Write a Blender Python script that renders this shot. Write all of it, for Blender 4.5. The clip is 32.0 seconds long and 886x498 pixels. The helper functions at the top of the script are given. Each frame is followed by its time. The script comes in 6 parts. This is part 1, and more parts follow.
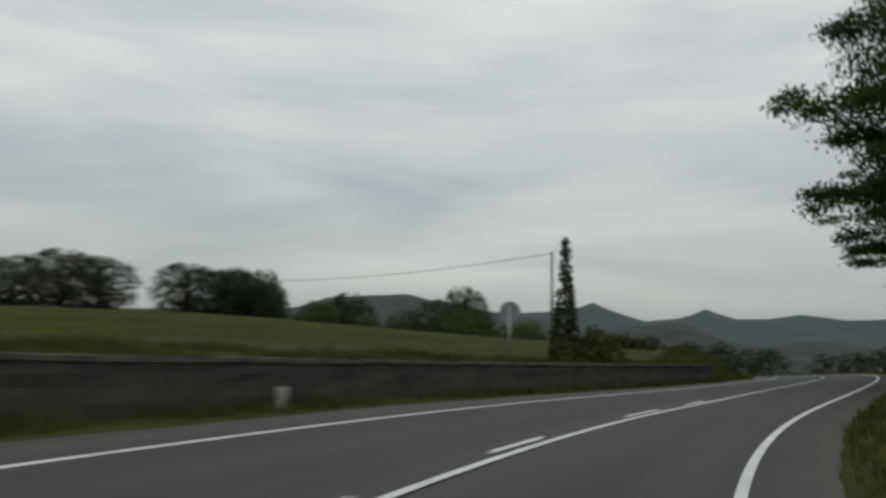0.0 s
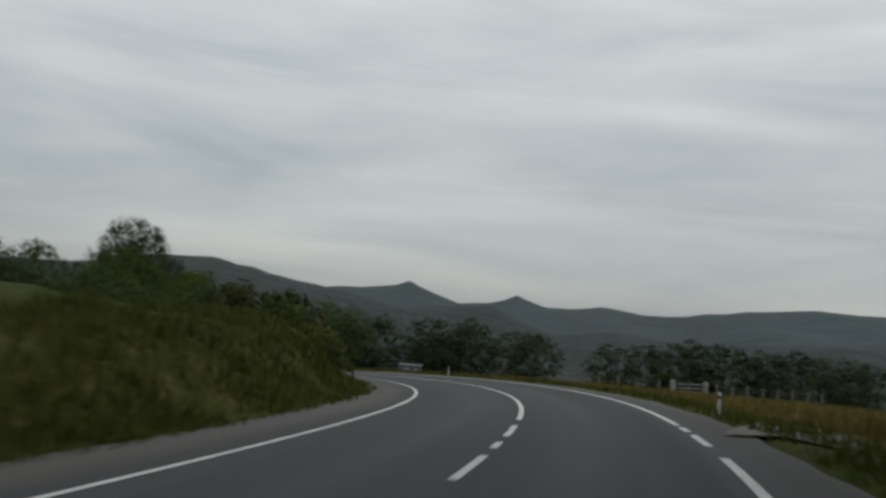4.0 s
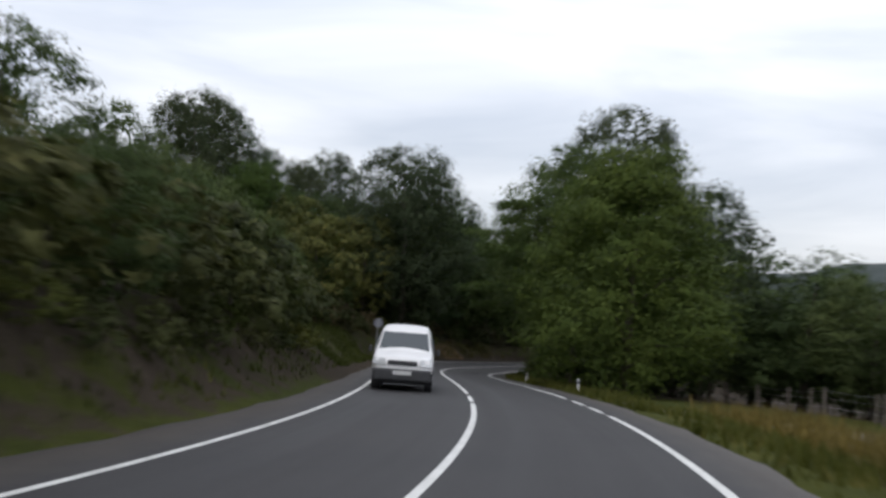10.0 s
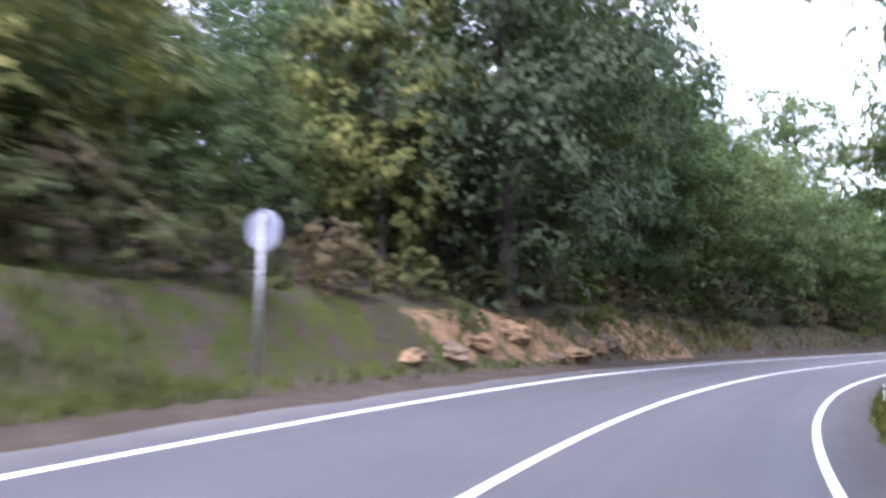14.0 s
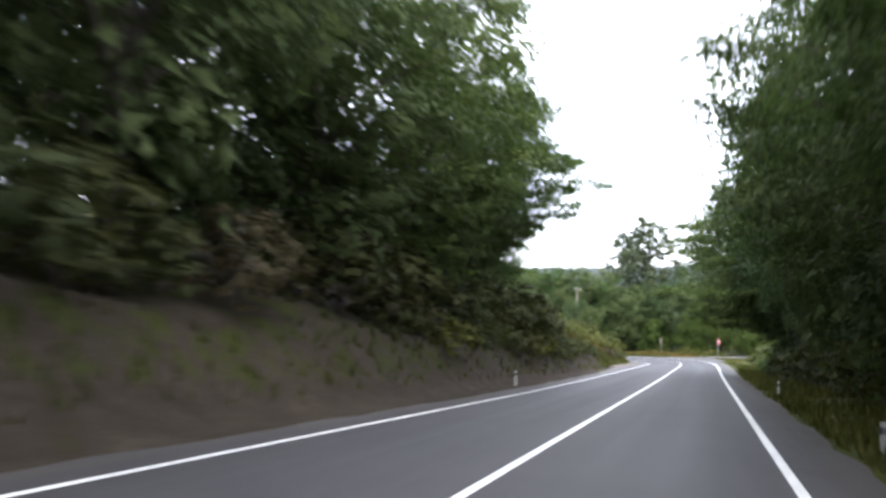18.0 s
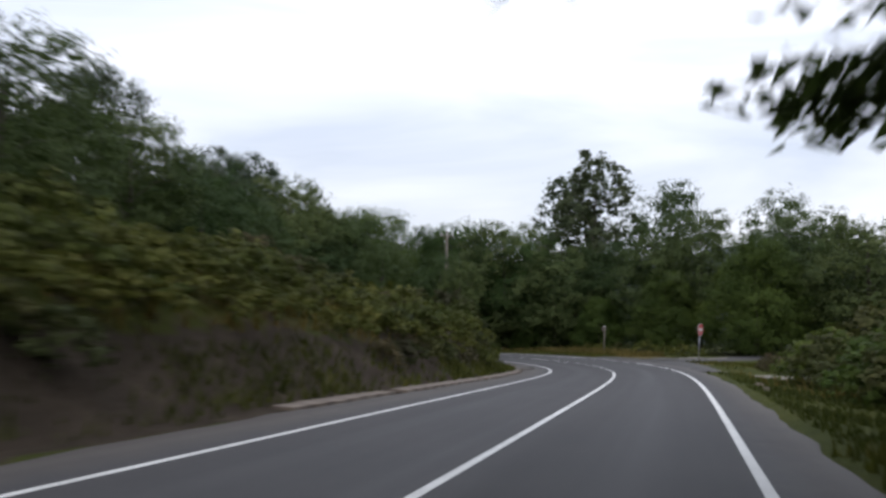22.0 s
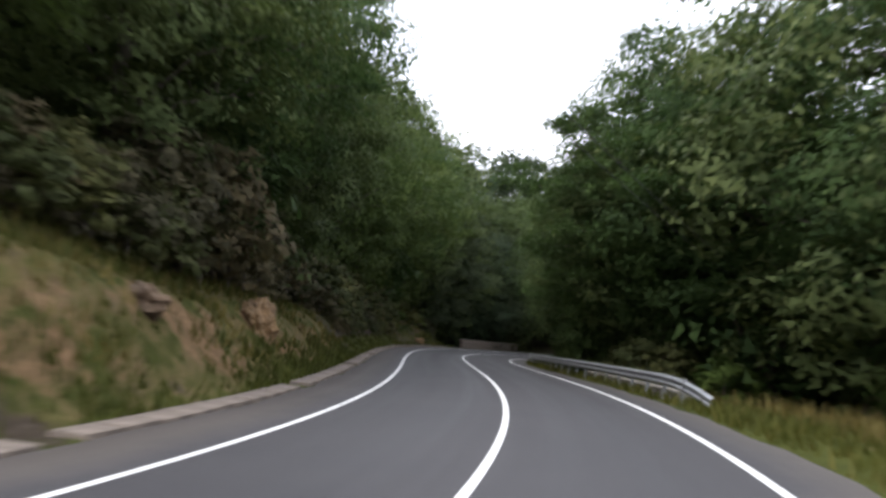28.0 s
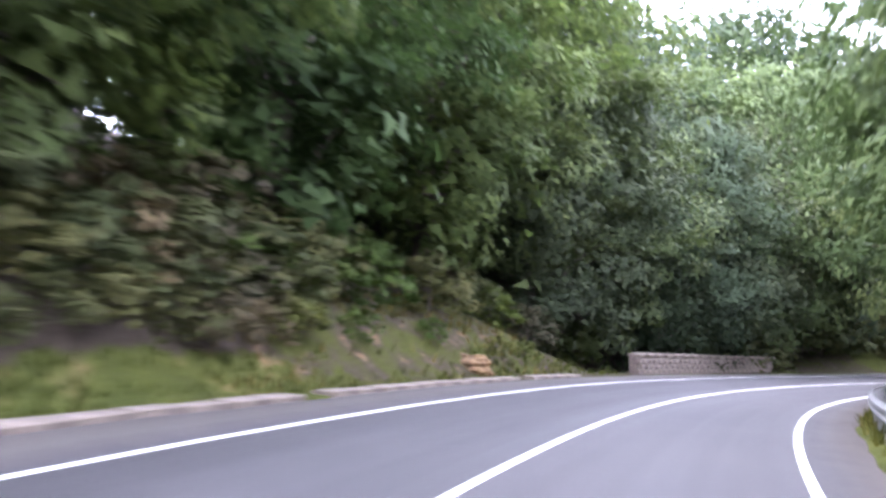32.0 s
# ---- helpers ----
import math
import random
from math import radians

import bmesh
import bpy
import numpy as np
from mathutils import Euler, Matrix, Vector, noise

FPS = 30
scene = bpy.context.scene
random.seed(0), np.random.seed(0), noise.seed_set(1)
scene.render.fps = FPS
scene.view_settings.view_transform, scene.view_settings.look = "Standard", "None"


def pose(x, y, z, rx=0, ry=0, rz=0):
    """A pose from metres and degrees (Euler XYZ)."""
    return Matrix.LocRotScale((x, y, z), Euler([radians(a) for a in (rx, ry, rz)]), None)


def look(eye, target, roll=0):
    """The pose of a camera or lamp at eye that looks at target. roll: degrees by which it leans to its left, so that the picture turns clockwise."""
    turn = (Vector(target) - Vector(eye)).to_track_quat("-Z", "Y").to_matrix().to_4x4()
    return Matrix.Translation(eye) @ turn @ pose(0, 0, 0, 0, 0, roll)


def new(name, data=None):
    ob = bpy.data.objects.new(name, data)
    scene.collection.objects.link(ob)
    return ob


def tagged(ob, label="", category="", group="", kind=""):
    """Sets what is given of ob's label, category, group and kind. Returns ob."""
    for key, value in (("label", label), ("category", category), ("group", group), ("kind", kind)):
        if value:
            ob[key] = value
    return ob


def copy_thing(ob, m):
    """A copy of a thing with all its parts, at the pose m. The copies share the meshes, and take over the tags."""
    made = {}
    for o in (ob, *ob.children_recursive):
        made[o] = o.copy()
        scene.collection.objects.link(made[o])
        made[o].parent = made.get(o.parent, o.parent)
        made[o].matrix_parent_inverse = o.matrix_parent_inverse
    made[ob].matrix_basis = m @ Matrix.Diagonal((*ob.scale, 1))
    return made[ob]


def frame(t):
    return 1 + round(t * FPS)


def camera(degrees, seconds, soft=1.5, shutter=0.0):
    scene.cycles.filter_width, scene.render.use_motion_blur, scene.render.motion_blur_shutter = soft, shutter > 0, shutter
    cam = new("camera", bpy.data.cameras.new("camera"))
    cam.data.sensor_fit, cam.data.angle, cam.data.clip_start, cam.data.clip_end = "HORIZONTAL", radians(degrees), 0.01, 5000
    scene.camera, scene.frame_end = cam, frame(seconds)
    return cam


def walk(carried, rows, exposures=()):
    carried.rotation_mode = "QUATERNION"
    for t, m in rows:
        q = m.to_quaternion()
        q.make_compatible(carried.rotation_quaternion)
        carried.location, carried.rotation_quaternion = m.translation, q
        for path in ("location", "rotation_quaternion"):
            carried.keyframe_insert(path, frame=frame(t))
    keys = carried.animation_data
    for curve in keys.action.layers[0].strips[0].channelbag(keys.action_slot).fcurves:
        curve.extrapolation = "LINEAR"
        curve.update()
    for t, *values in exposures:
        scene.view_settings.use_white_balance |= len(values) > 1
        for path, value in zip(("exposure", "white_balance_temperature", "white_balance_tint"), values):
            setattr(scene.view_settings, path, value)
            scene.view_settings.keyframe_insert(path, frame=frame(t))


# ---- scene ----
SOFT, SHUTTER = 2.9, 0.7
cam = camera(54.8, 32.0, soft=SOFT, shutter=SHUTTER)
# seconds, eye, yaw to the left, pitch up, lean to the left
PATH = [
    (0, 3.00, 0.11, 1.22, 15.62, 5.64, 0.84),
    (0.5, 3.14, 6.97, 1.07, 11.83, 5.81, 1.01),
    (1, 3.77, 13.76, 0.93, 8.06, 5.84, 1.59),
    (1.5, 4.88, 20.41, 0.80, 4.33, 5.43, 2.06),
    (2, 6.36, 26.95, 0.70, 1.66, 5.53, 2.74),
    (2.5, 7.99, 33.44, 0.62, 0.61, 5.69, 3.49),
    (3, 9.57, 39.88, 0.55, 0.90, 5.46, 3.57),
    (3.5, 11.01, 46.23, 0.47, 2.02, 5.06, 3.90),
    (4, 12.26, 52.45, 0.38, 3.84, 4.53, 4.72),
    (4.5, 13.25, 58.50, 0.26, 6.42, 3.95, 5.70),
    (5, 13.92, 64.36, 0.10, 9.25, 3.75, 5.91),
    (5.5, 14.29, 70.04, -0.09, 12.06, 3.37, 6.06),
    (6, 14.38, 75.66, -0.31, 15.29, 2.59, 6.31),
    (6.5, 14.20, 81.32, -0.56, 18.49, 2.69, 6.07),
    (7, 13.67, 86.91, -0.84, 22.07, 2.93, 5.31),
    (7.5, 12.74, 92.46, -1.15, 26.47, 2.69, 4.58),
    (8, 11.37, 97.99, -1.48, 30.71, 2.39, 4.44),
    (8.5, 9.50, 103.56, -1.85, 35.46, 2.22, 4.49),
    (9, 7.17, 109.07, -2.24, 40.45, 1.89, 4.46),
    (9.5, 4.39, 114.48, -2.66, 45.35, 1.77, 4.38),
    (10, 1.11, 119.75, -3.11, 49.77, 1.82, 4.20),
    (10.5, -2.67, 124.83, -3.58, 53.84, 1.79, 3.71),
    (11, -6.94, 129.71, -4.07, 58.14, 1.77, 3.28),
    (11.5, -11.60, 134.29, -4.59, 62.05, 1.64, 2.57),
    (12, -16.53, 138.60, -5.13, 64.84, 1.30, 2.07),
    (12.5, -21.69, 142.79, -5.71, 66.51, 1.15, 1.71),
    (13, -27.00, 146.99, -6.33, 66.90, 1.13, 1.35),
    (13.5, -32.37, 151.28, -6.98, 66.81, 1.11, 0.58),
    (14, -37.70, 155.77, -7.64, 65.06, 0.85, 0.29),
    (14.5, -42.89, 160.53, -8.31, 62.14, 1.27, -0.24),
    (15, -47.85, 165.60, -8.97, 58.67, 1.83, -0.49),
    (15.5, -52.56, 170.98, -9.61, 55.29, 2.34, -0.21),
    (16, -57.03, 176.59, -10.22, 52.58, 2.17, -0.84),
    (16.5, -61.23, 182.39, -10.79, 49.91, 2.15, -1.04),
    (17, -65.13, 188.36, -11.32, 47.17, 2.48, -0.44),
    (17.5, -68.70, 194.49, -11.82, 44.71, 3.00, 0.62),
    (18, -72.01, 200.77, -12.29, 42.77, 3.04, 1.04),
    (18.5, -75.17, 207.12, -12.72, 41.88, 3.02, 1.02),
    (19, -78.23, 213.47, -13.14, 41.27, 3.06, 1.09),
    (19.5, -81.22, 219.75, -13.55, 40.81, 2.89, 0.98),
    (20, -84.13, 225.91, -13.95, 40.53, 2.97, 0.88),
    (20.5, -86.97, 231.95, -14.35, 40.57, 2.99, 1.22),
    (21, -89.77, 237.88, -14.73, 40.62, 3.01, 1.59),
    (21.5, -92.55, 243.69, -15.10, 40.84, 2.88, 1.30),
    (22, -95.28, 249.40, -15.45, 41.05, 2.78, 1.51),
    (22.5, -97.99, 255.06, -15.78, 41.03, 2.97, 1.99),
    (23, -100.69, 260.67, -16.11, 41.16, 2.79, 2.83),
    (23.5, -103.39, 266.23, -16.42, 41.33, 2.69, 3.07),
    (24, -106.17, 271.81, -16.74, 41.79, 2.66, 3.50),
    (24.5, -109.05, 277.37, -17.08, 42.61, 2.49, 4.28),
    (25, -112.13, 282.87, -17.43, 44.65, 2.56, 4.24),
    (25.5, -115.47, 288.23, -17.78, 47.82, 2.56, 4.24),
    (26, -119.13, 293.38, -18.14, 52.03, 2.38, 4.50),
    (26.5, -123.14, 298.24, -18.51, 56.93, 2.06, 4.84),
    (27, -127.47, 302.77, -18.88, 61.45, 1.88, 4.66),
    (27.5, -132.13, 306.98, -19.24, 65.92, 2.05, 4.75),
    (28, -137.11, 310.85, -19.59, 70.17, 2.05, 5.15),
    (28.5, -142.32, 314.37, -19.96, 74.03, 2.09, 4.64),
    (29, -147.76, 317.52, -20.32, 77.74, 2.16, 3.87),
    (29.5, -153.40, 320.32, -20.70, 80.97, 2.16, 3.44),
    (30, -159.20, 322.81, -21.09, 83.08, 2.28, 3.15),
    (30.5, -165.12, 325.04, -21.49, 85.00, 2.47, 2.37),
    (31, -171.12, 327.14, -21.90, 86.23, 2.49, 1.90),
    (31.5, -177.15, 329.25, -22.32, 86.09, 2.20, 1.91),
    (32, -183.14, 331.47, -22.76, 84.59, 2.31, 1.51),
]


def eye_pose(x, y, z, yaw, pitch, lean):
    a, b = radians(yaw), radians(pitch)
    ahead = Vector((-math.sin(a) * math.cos(b), math.cos(a) * math.cos(b), math.sin(b)))
    eye = Vector((x, y, z))
    return look(eye, eye + ahead * 10, lean)


EXPOSURES = [(0, -0.53, 6900, 4), (2.5, -0.58, 6850, 4), (5, -0.63, 6750, 4), (7, -0.58, 6600, 7), (8, -0.43, 6450, 10), (9, -0.15, 6500, 12), (10, 0.20, 6500, 12), (11, 0.90, 6500, 11),
             (12, 1.40, 6400, 18), (13, 2.30, 5950, 25), (14, 3.10, 5700, 29), (15, 3.15, 5700, 27), (17.5, 2.55, 6100, 18), (19, 1.50, 6450, 12), (20, 0.85, 6450, 14), (21, 0.45, 6450, 14), (22, 0.35, 6350, 14),
             (23, 0.55, 6350, 14), (24.5, 0.68, 6350, 14), (26.5, 1.10, 6600, 14), (28, 1.62, 6500, 15), (29, 2.50, 6200, 19), (30, 3.15, 5950, 26), (31, 3.60, 5950, 25), (32, 4.32, 5850, 30)]
walk(cam, [(row[0], eye_pose(*row[1:])) for row in PATH], EXPOSURES)

# ---- sky and light: an overcast afternoon ----
world = bpy.data.worlds.new("overcast_sky")
scene.world = world
world.use_nodes = True
wt = world.node_tree
wt.nodes.clear()
w_out = wt.nodes.new("ShaderNodeOutputWorld")
w_bg = wt.nodes.new("ShaderNodeBackground")
w_sky = wt.nodes.new("ShaderNodeTexSky")
w_sky.sky_type, w_sky.sun_disc = "NISHITA", False
w_sky.sun_elevation, w_sky.sun_rotation = radians(52), radians(150)
w_gain = wt.nodes.new("ShaderNodeVectorMath")
w_gain.operation = "SCALE"
w_gain.inputs["Scale"].default_value = 0.12
wt.links.new(w_sky.outputs[0], w_gain.inputs[0])
w_co = wt.nodes.new("ShaderNodeTexCoord")
w_map = wt.nodes.new("ShaderNodeMapping")
w_map.inputs["Scale"].default_value = (1.3, 1.3, 7.0)
w_map.inputs["Rotation"].default_value = (radians(4), radians(-5), 0)
wt.links.new(w_co.outputs["Generated"], w_map.inputs[0])
w_noise = wt.nodes.new("ShaderNodeTexNoise")
w_noise.inputs["Scale"].default_value, w_noise.inputs["Detail"].default_value = 1.6, 5.0
w_noise.inputs["Roughness"].default_value, w_noise.inputs["Distortion"].default_value = 0.5, 0.4
wt.links.new(w_map.outputs[0], w_noise.inputs["Vector"])
w_ramp = wt.nodes.new("ShaderNodeValToRGB")
w_ramp.color_ramp.elements[0].position, w_ramp.color_ramp.elements[0].color = 0.33, (0.47, 0.51, 0.57, 1)
w_ramp.color_ramp.elements[1].position, w_ramp.color_ramp.elements[1].color = 0.68, (0.74, 0.76, 0.79, 1)
wt.links.new(w_noise.outputs[0], w_ramp.inputs[0])
w_mix = wt.nodes.new("ShaderNodeMix")
w_mix.data_type = "RGBA"
w_mix.inputs[0].default_value = 0.88
wt.links.new(w_gain.outputs[0], w_mix.inputs[6])
wt.links.new(w_ramp.outputs[0], w_mix.inputs[7])
w_sep = wt.nodes.new("ShaderNodeSeparateXYZ")
wt.links.new(w_co.outputs["Generated"], w_sep.inputs[0])
w_rise = wt.nodes.new("ShaderNodeMapRange")
w_rise.inputs["From Min"].default_value, w_rise.inputs["From Max"].default_value = 0.02, 0.30
w_rise.inputs["To Min"].default_value, w_rise.inputs["To Max"].default_value = 1.02, 1.5
wt.links.new(w_sep.outputs[2], w_rise.inputs["Value"])
w_lift = wt.nodes.new("ShaderNodeVectorMath")
w_lift.operation = "SCALE"
wt.links.new(w_mix.outputs[2], w_lift.inputs[0])
wt.links.new(w_rise.outputs[0], w_lift.inputs["Scale"])
wt.links.new(w_lift.outputs[0], w_bg.inputs[0])
w_bg.inputs[1].default_value = 1.0
wt.links.new(w_bg.outputs[0], w_out.inputs[0])

sun = new("sun", bpy.data.lights.new("sun", "SUN"))
sun.data.energy, sun.data.angle, sun.data.color = 0.7, radians(25), (1.0, 0.96, 0.9)
sun.matrix_world = look((0, 0, 60), (-18, 31, 14))


# ---- materials ----
def nodes_of(name):
    mat = bpy.data.materials.new(name)
    mat.use_nodes = True
    t = mat.node_tree
    return mat, t, t.nodes["Principled BSDF"]


def ramp(t, src, stops):
    r = t.nodes.new("ShaderNodeValToRGB")
    e = r.color_ramp.elements
    while len(e) < len(stops):
        e.new(0.5)
    for k, (p, c) in enumerate(stops):
        e[k].position, e[k].color = p, (*c, 1)
    t.links.new(src, r.inputs[0])
    return r.outputs[0]


def mixed(t, fac, a, b, mode="MIX"):
    n = t.nodes.new("ShaderNodeMix")
    n.data_type, n.blend_type = "RGBA", mode
    for sock, v in ((n.inputs[0], fac), (n.inputs[6], a), (n.inputs[7], b)):
        if isinstance(v, (int, float)):
            sock.default_value = v
        elif isinstance(v, tuple):
            sock.default_value = (*v, 1)
        else:
            t.links.new(v, sock)
    return n.outputs[2]


def noise_at(t, scale, detail=3.0, rough=0.55, where=None, stretch=None):
    n = t.nodes.new("ShaderNodeTexNoise")
    n.inputs["Scale"].default_value, n.inputs["Detail"].default_value, n.inputs["Roughness"].default_value = scale, detail, rough
    src = where
    if src is None:
        src = t.nodes.new("ShaderNodeNewGeometry").outputs["Position"]
    if stretch:
        mp = t.nodes.new("ShaderNodeMapping")
        mp.inputs["Scale"].default_value = stretch
        t.links.new(src, mp.inputs[0])
        src = mp.outputs[0]
    t.links.new(src, n.inputs["Vector"])
    return n.outputs[0]


def bumped(t, bsdf, height, strength, distance):
    b = t.nodes.new("ShaderNodeBump")
    b.inputs["Strength"].default_value, b.inputs["Distance"].default_value = strength, distance
    t.links.new(height, b.inputs["Height"])
    t.links.new(b.outputs[0], bsdf.inputs["Normal"])


def plain(name, a, b, scale=8.0, rough=0.6, metal=0.0, bump=0.15, depth=0.01, spread=(0.35, 0.65)):
    """A surface of two close tones, blotched at two scales, with fine relief."""
    mat, t, bsdf = nodes_of(name)
    co = t.nodes.new("ShaderNodeTexCoord").outputs["Object"]
    big, fine = noise_at(t, scale * 0.15, 3, 0.6, co), noise_at(t, scale, 5, 0.6, co)
    both = mixed(t, 0.5, big, fine)
    t.links.new(ramp(t, both, [(spread[0], a), (spread[1], b)]), bsdf.inputs["Base Color"])
    bsdf.inputs["Roughness"].default_value, bsdf.inputs["Metallic"].default_value = rough, metal
    if bump:
        bumped(t, bsdf, fine, bump, depth)
    return mat


def leafy(name, dark, light, tip=None, shine=0.62, through_light=0.33):
    """Leaves: each one has a tone of its own, each plant too; some light passes through."""
    mat, t, bsdf = nodes_of(name)
    info, geo = t.nodes.new("ShaderNodeObjectInfo"), t.nodes.new("ShaderNodeNewGeometry")
    dark, tip = tuple(0.8 * d + 0.2 * c for d, c in zip(dark, light)), tuple(0.8 * d + 0.2 * c for d, c in zip(tip or light, light))
    tone = ramp(t, geo.outputs["Random Per Island"], [(0.0, dark), (0.75, light), (1.0, tip)])
    patch = noise_at(t, 0.45, 2, 0.5)
    tone = mixed(t, 1.0, tone, ramp(t, patch, [(0.3, (0.62, 0.66, 0.6)), (0.7, (1.2, 1.15, 1.0))]), "MULTIPLY")
    tone = mixed(t, 1.0, tone, ramp(t, info.outputs["Random"], [(0.0, (0.7, 0.8, 0.75)), (1.0, (1.2, 1.1, 0.95))]), "MULTIPLY")
    t.links.new(tone, bsdf.inputs["Base Color"])
    bsdf.inputs["Roughness"].default_value = shine
    bsdf.inputs["Specular IOR Level"].default_value = 0.07
    lit = t.nodes.new("ShaderNodeBsdfTranslucent")
    t.links.new(mixed(t, 1.0, tone, (1.1, 1.18, 0.88), "MULTIPLY"), lit.inputs[0])
    mx = t.nodes.new("ShaderNodeMixShader")
    mx.inputs[0].default_value = through_light
    out = t.nodes["Material Output"]
    t.links.new(bsdf.outputs[0], mx.inputs[1])
    t.links.new(lit.outputs[0], mx.inputs[2])
    t.links.new(mx.outputs[0], out.inputs[0])
    return mat


def make_asphalt():
    mat, t, bsdf = nodes_of("asphalt")
    uv = t.nodes.new("ShaderNodeUVMap").outputs[0]
    grit = noise_at(t, 90, 4, 0.7)
    blotch = noise_at(t, 0.35, 4, 0.6)
    tracks = noise_at(t, 1.0, 3, 0.5, uv, (0.9, 0.02, 1.0))
    tone = ramp(t, grit, [(0.3, (0.0185, 0.0178, 0.0190)), (0.7, (0.0435, 0.0418, 0.0440))])
    tone = mixed(t, 1.0, tone, ramp(t, blotch, [(0.3, (0.86, 0.86, 0.88)), (0.7, (1.1, 1.09, 1.08))]), "MULTIPLY")
    tone = mixed(t, 1.0, tone, ramp(t, tracks, [(0.3, (0.82, 0.82, 0.83)), (0.7, (1.15, 1.15, 1.14))]), "MULTIPLY")
    # dust and grit gathered outside the edge lines
    sep = t.nodes.new("ShaderNodeSeparateXYZ")
    t.links.new(uv, sep.inputs[0])
    off = t.nodes.new("ShaderNodeMath")
    off.operation = "ABSOLUTE"
    t.links.new(sep.outputs[0], off.inputs[0])
    wob = t.nodes.new("ShaderNodeMath")
    wob.operation = "ADD"
    t.links.new(off.outputs[0], wob.inputs[0])
    t.links.new(noise_at(t, 1.6, 4, 0.7), wob.inputs[1])
    dust = t.nodes.new("ShaderNodeMapRange")
    dust.inputs["From Min"].default_value, dust.inputs["From Max"].default_value, dust.inputs["To Max"].default_value = 3.75, 4.55, 0.75
    t.links.new(wob.outputs[0], dust.inputs["Value"])
    tone = mixed(t, dust.outputs[0], tone, ramp(t, grit, [(0.3, (0.050, 0.043, 0.037)), (0.7, (0.115, 0.098, 0.084))]))
    t.links.new(tone, bsdf.inputs["Base Color"])
    t.links.new(ramp(t, tracks, [(0.3, (0.66,) * 3), (0.7, (0.86,) * 3)]), bsdf.inputs["Roughness"])
    bumped(t, bsdf, grit, 0.25, 0.006)
    return mat


def make_ground():
    """Meadow, dry verge grass, bare brown soil and ochre clay, by what grows or is dug where."""
    mat, t, bsdf = nodes_of("ground_cover")
    cover = t.nodes.new("ShaderNodeVertexColor")
    cover.layer_name = "cover"
    split = t.nodes.new("ShaderNodeSeparateColor")
    t.links.new(cover.outputs[0], split.inputs[0])
    fine, mid, wide = noise_at(t, 9, 5, 0.7), noise_at(t, 1.3, 4, 0.6), noise_at(t, 0.12, 3, 0.6)
    grass = ramp(t, mixed(t, 0.5, fine, mid), [(0.3, (0.022, 0.029, 0.007)), (0.55, (0.052, 0.061, 0.013)), (0.75, (0.084, 0.084, 0.024))])
    grass = mixed(t, 1.0, grass, ramp(t, wide, [(0.3, (0.8, 0.85, 0.8)), (0.7, (1.2, 1.1, 1.0))]), "MULTIPLY")
    dry = ramp(t, mixed(t, 0.5, fine, mid), [(0.3, (0.05, 0.045, 0.016)), (0.6, (0.12, 0.095, 0.04)), (0.8, (0.19, 0.15, 0.075))])
    soil = ramp(t, mixed(t, 0.5, fine, mid), [(0.3, (0.020, 0.015, 0.011)), (0.55, (0.046, 0.036, 0.026)), (0.75, (0.090, 0.072, 0.053))])
    clay = ramp(t, mixed(t, 0.4, fine, mid), [(0.3, (0.055, 0.036, 0.020)), (0.55, (0.165, 0.104, 0.055)), (0.75, (0.30, 0.20, 0.115))])

    def ragged(sock):
        n = t.nodes.new("ShaderNodeMath")
        n.operation = "ADD"
        t.links.new(sock, n.inputs[0])
        off = t.nodes.new("ShaderNodeMath")
        off.operation, off.inputs[1].default_value = "SUBTRACT", 0.5
        t.links.new(mid, off.inputs[0])
        t.links.new(off.outputs[0], n.inputs[1])
        return ramp(t, n.outputs[0], [(0.42, (0, 0, 0)), (0.58, (1, 1, 1))])

    tone = mixed(t, ragged(split.outputs[1]), grass, dry)
    tone = mixed(t, ragged(split.outputs[0]), tone, soil)
    tone = mixed(t, ragged(split.outputs[2]), tone, clay)
    t.links.new(tone, bsdf.inputs["Base Color"])
    bsdf.inputs["Roughness"].default_value = 0.95
    bsdf.inputs["Specular IOR Level"].default_value = 0.1
    bumped(t, bsdf, mixed(t, 0.5, fine, mid), 0.8, 0.12)
    return mat


ASPHALT, GROUND = make_asphalt(), make_ground()
PAINT = plain("road_paint", (0.5, 0.5, 0.48), (0.78, 0.78, 0.76), 14, 0.6, bump=0.1)
BARK = plain("bark", (0.045, 0.036, 0.028), (0.12, 0.10, 0.08), 12, 0.9, bump=0.6, depth=0.03)
LEAF_OAK = leafy("oak_leaves", (0.044, 0.066, 0.030), (0.080, 0.111, 0.053), (0.110, 0.146, 0.071))
LEAF_MAPLE = leafy("maple_leaves", (0.043, 0.069, 0.029), (0.079, 0.117, 0.048), (0.114, 0.158, 0.064), through_light=0.42)
LEAF_LIGHT = leafy("lime_tree_leaves", (0.044, 0.068, 0.020), (0.083, 0.117, 0.034), (0.117, 0.151, 0.049))
LEAF_DARK = leafy("dark_leaves", (0.031, 0.043, 0.028), (0.056, 0.075, 0.047), (0.074, 0.094, 0.058))
LEAF_GREY = leafy("poplar_leaves", (0.044, 0.060, 0.038), (0.073, 0.093, 0.061), (0.097, 0.114, 0.080))
LEAF_SCRUB = leafy("scrub_leaves", (0.042, 0.050, 0.025), (0.080, 0.090, 0.043), (0.112, 0.114, 0.058))
LEAF_GORSE = leafy("gorse_leaves", (0.056, 0.067, 0.021), (0.108, 0.120, 0.040), (0.155, 0.158, 0.060))
LEAF_GOLD = leafy("flowering_leaves", (0.057, 0.071, 0.028), (0.098, 0.114, 0.045), (0.20, 0.195, 0.085))
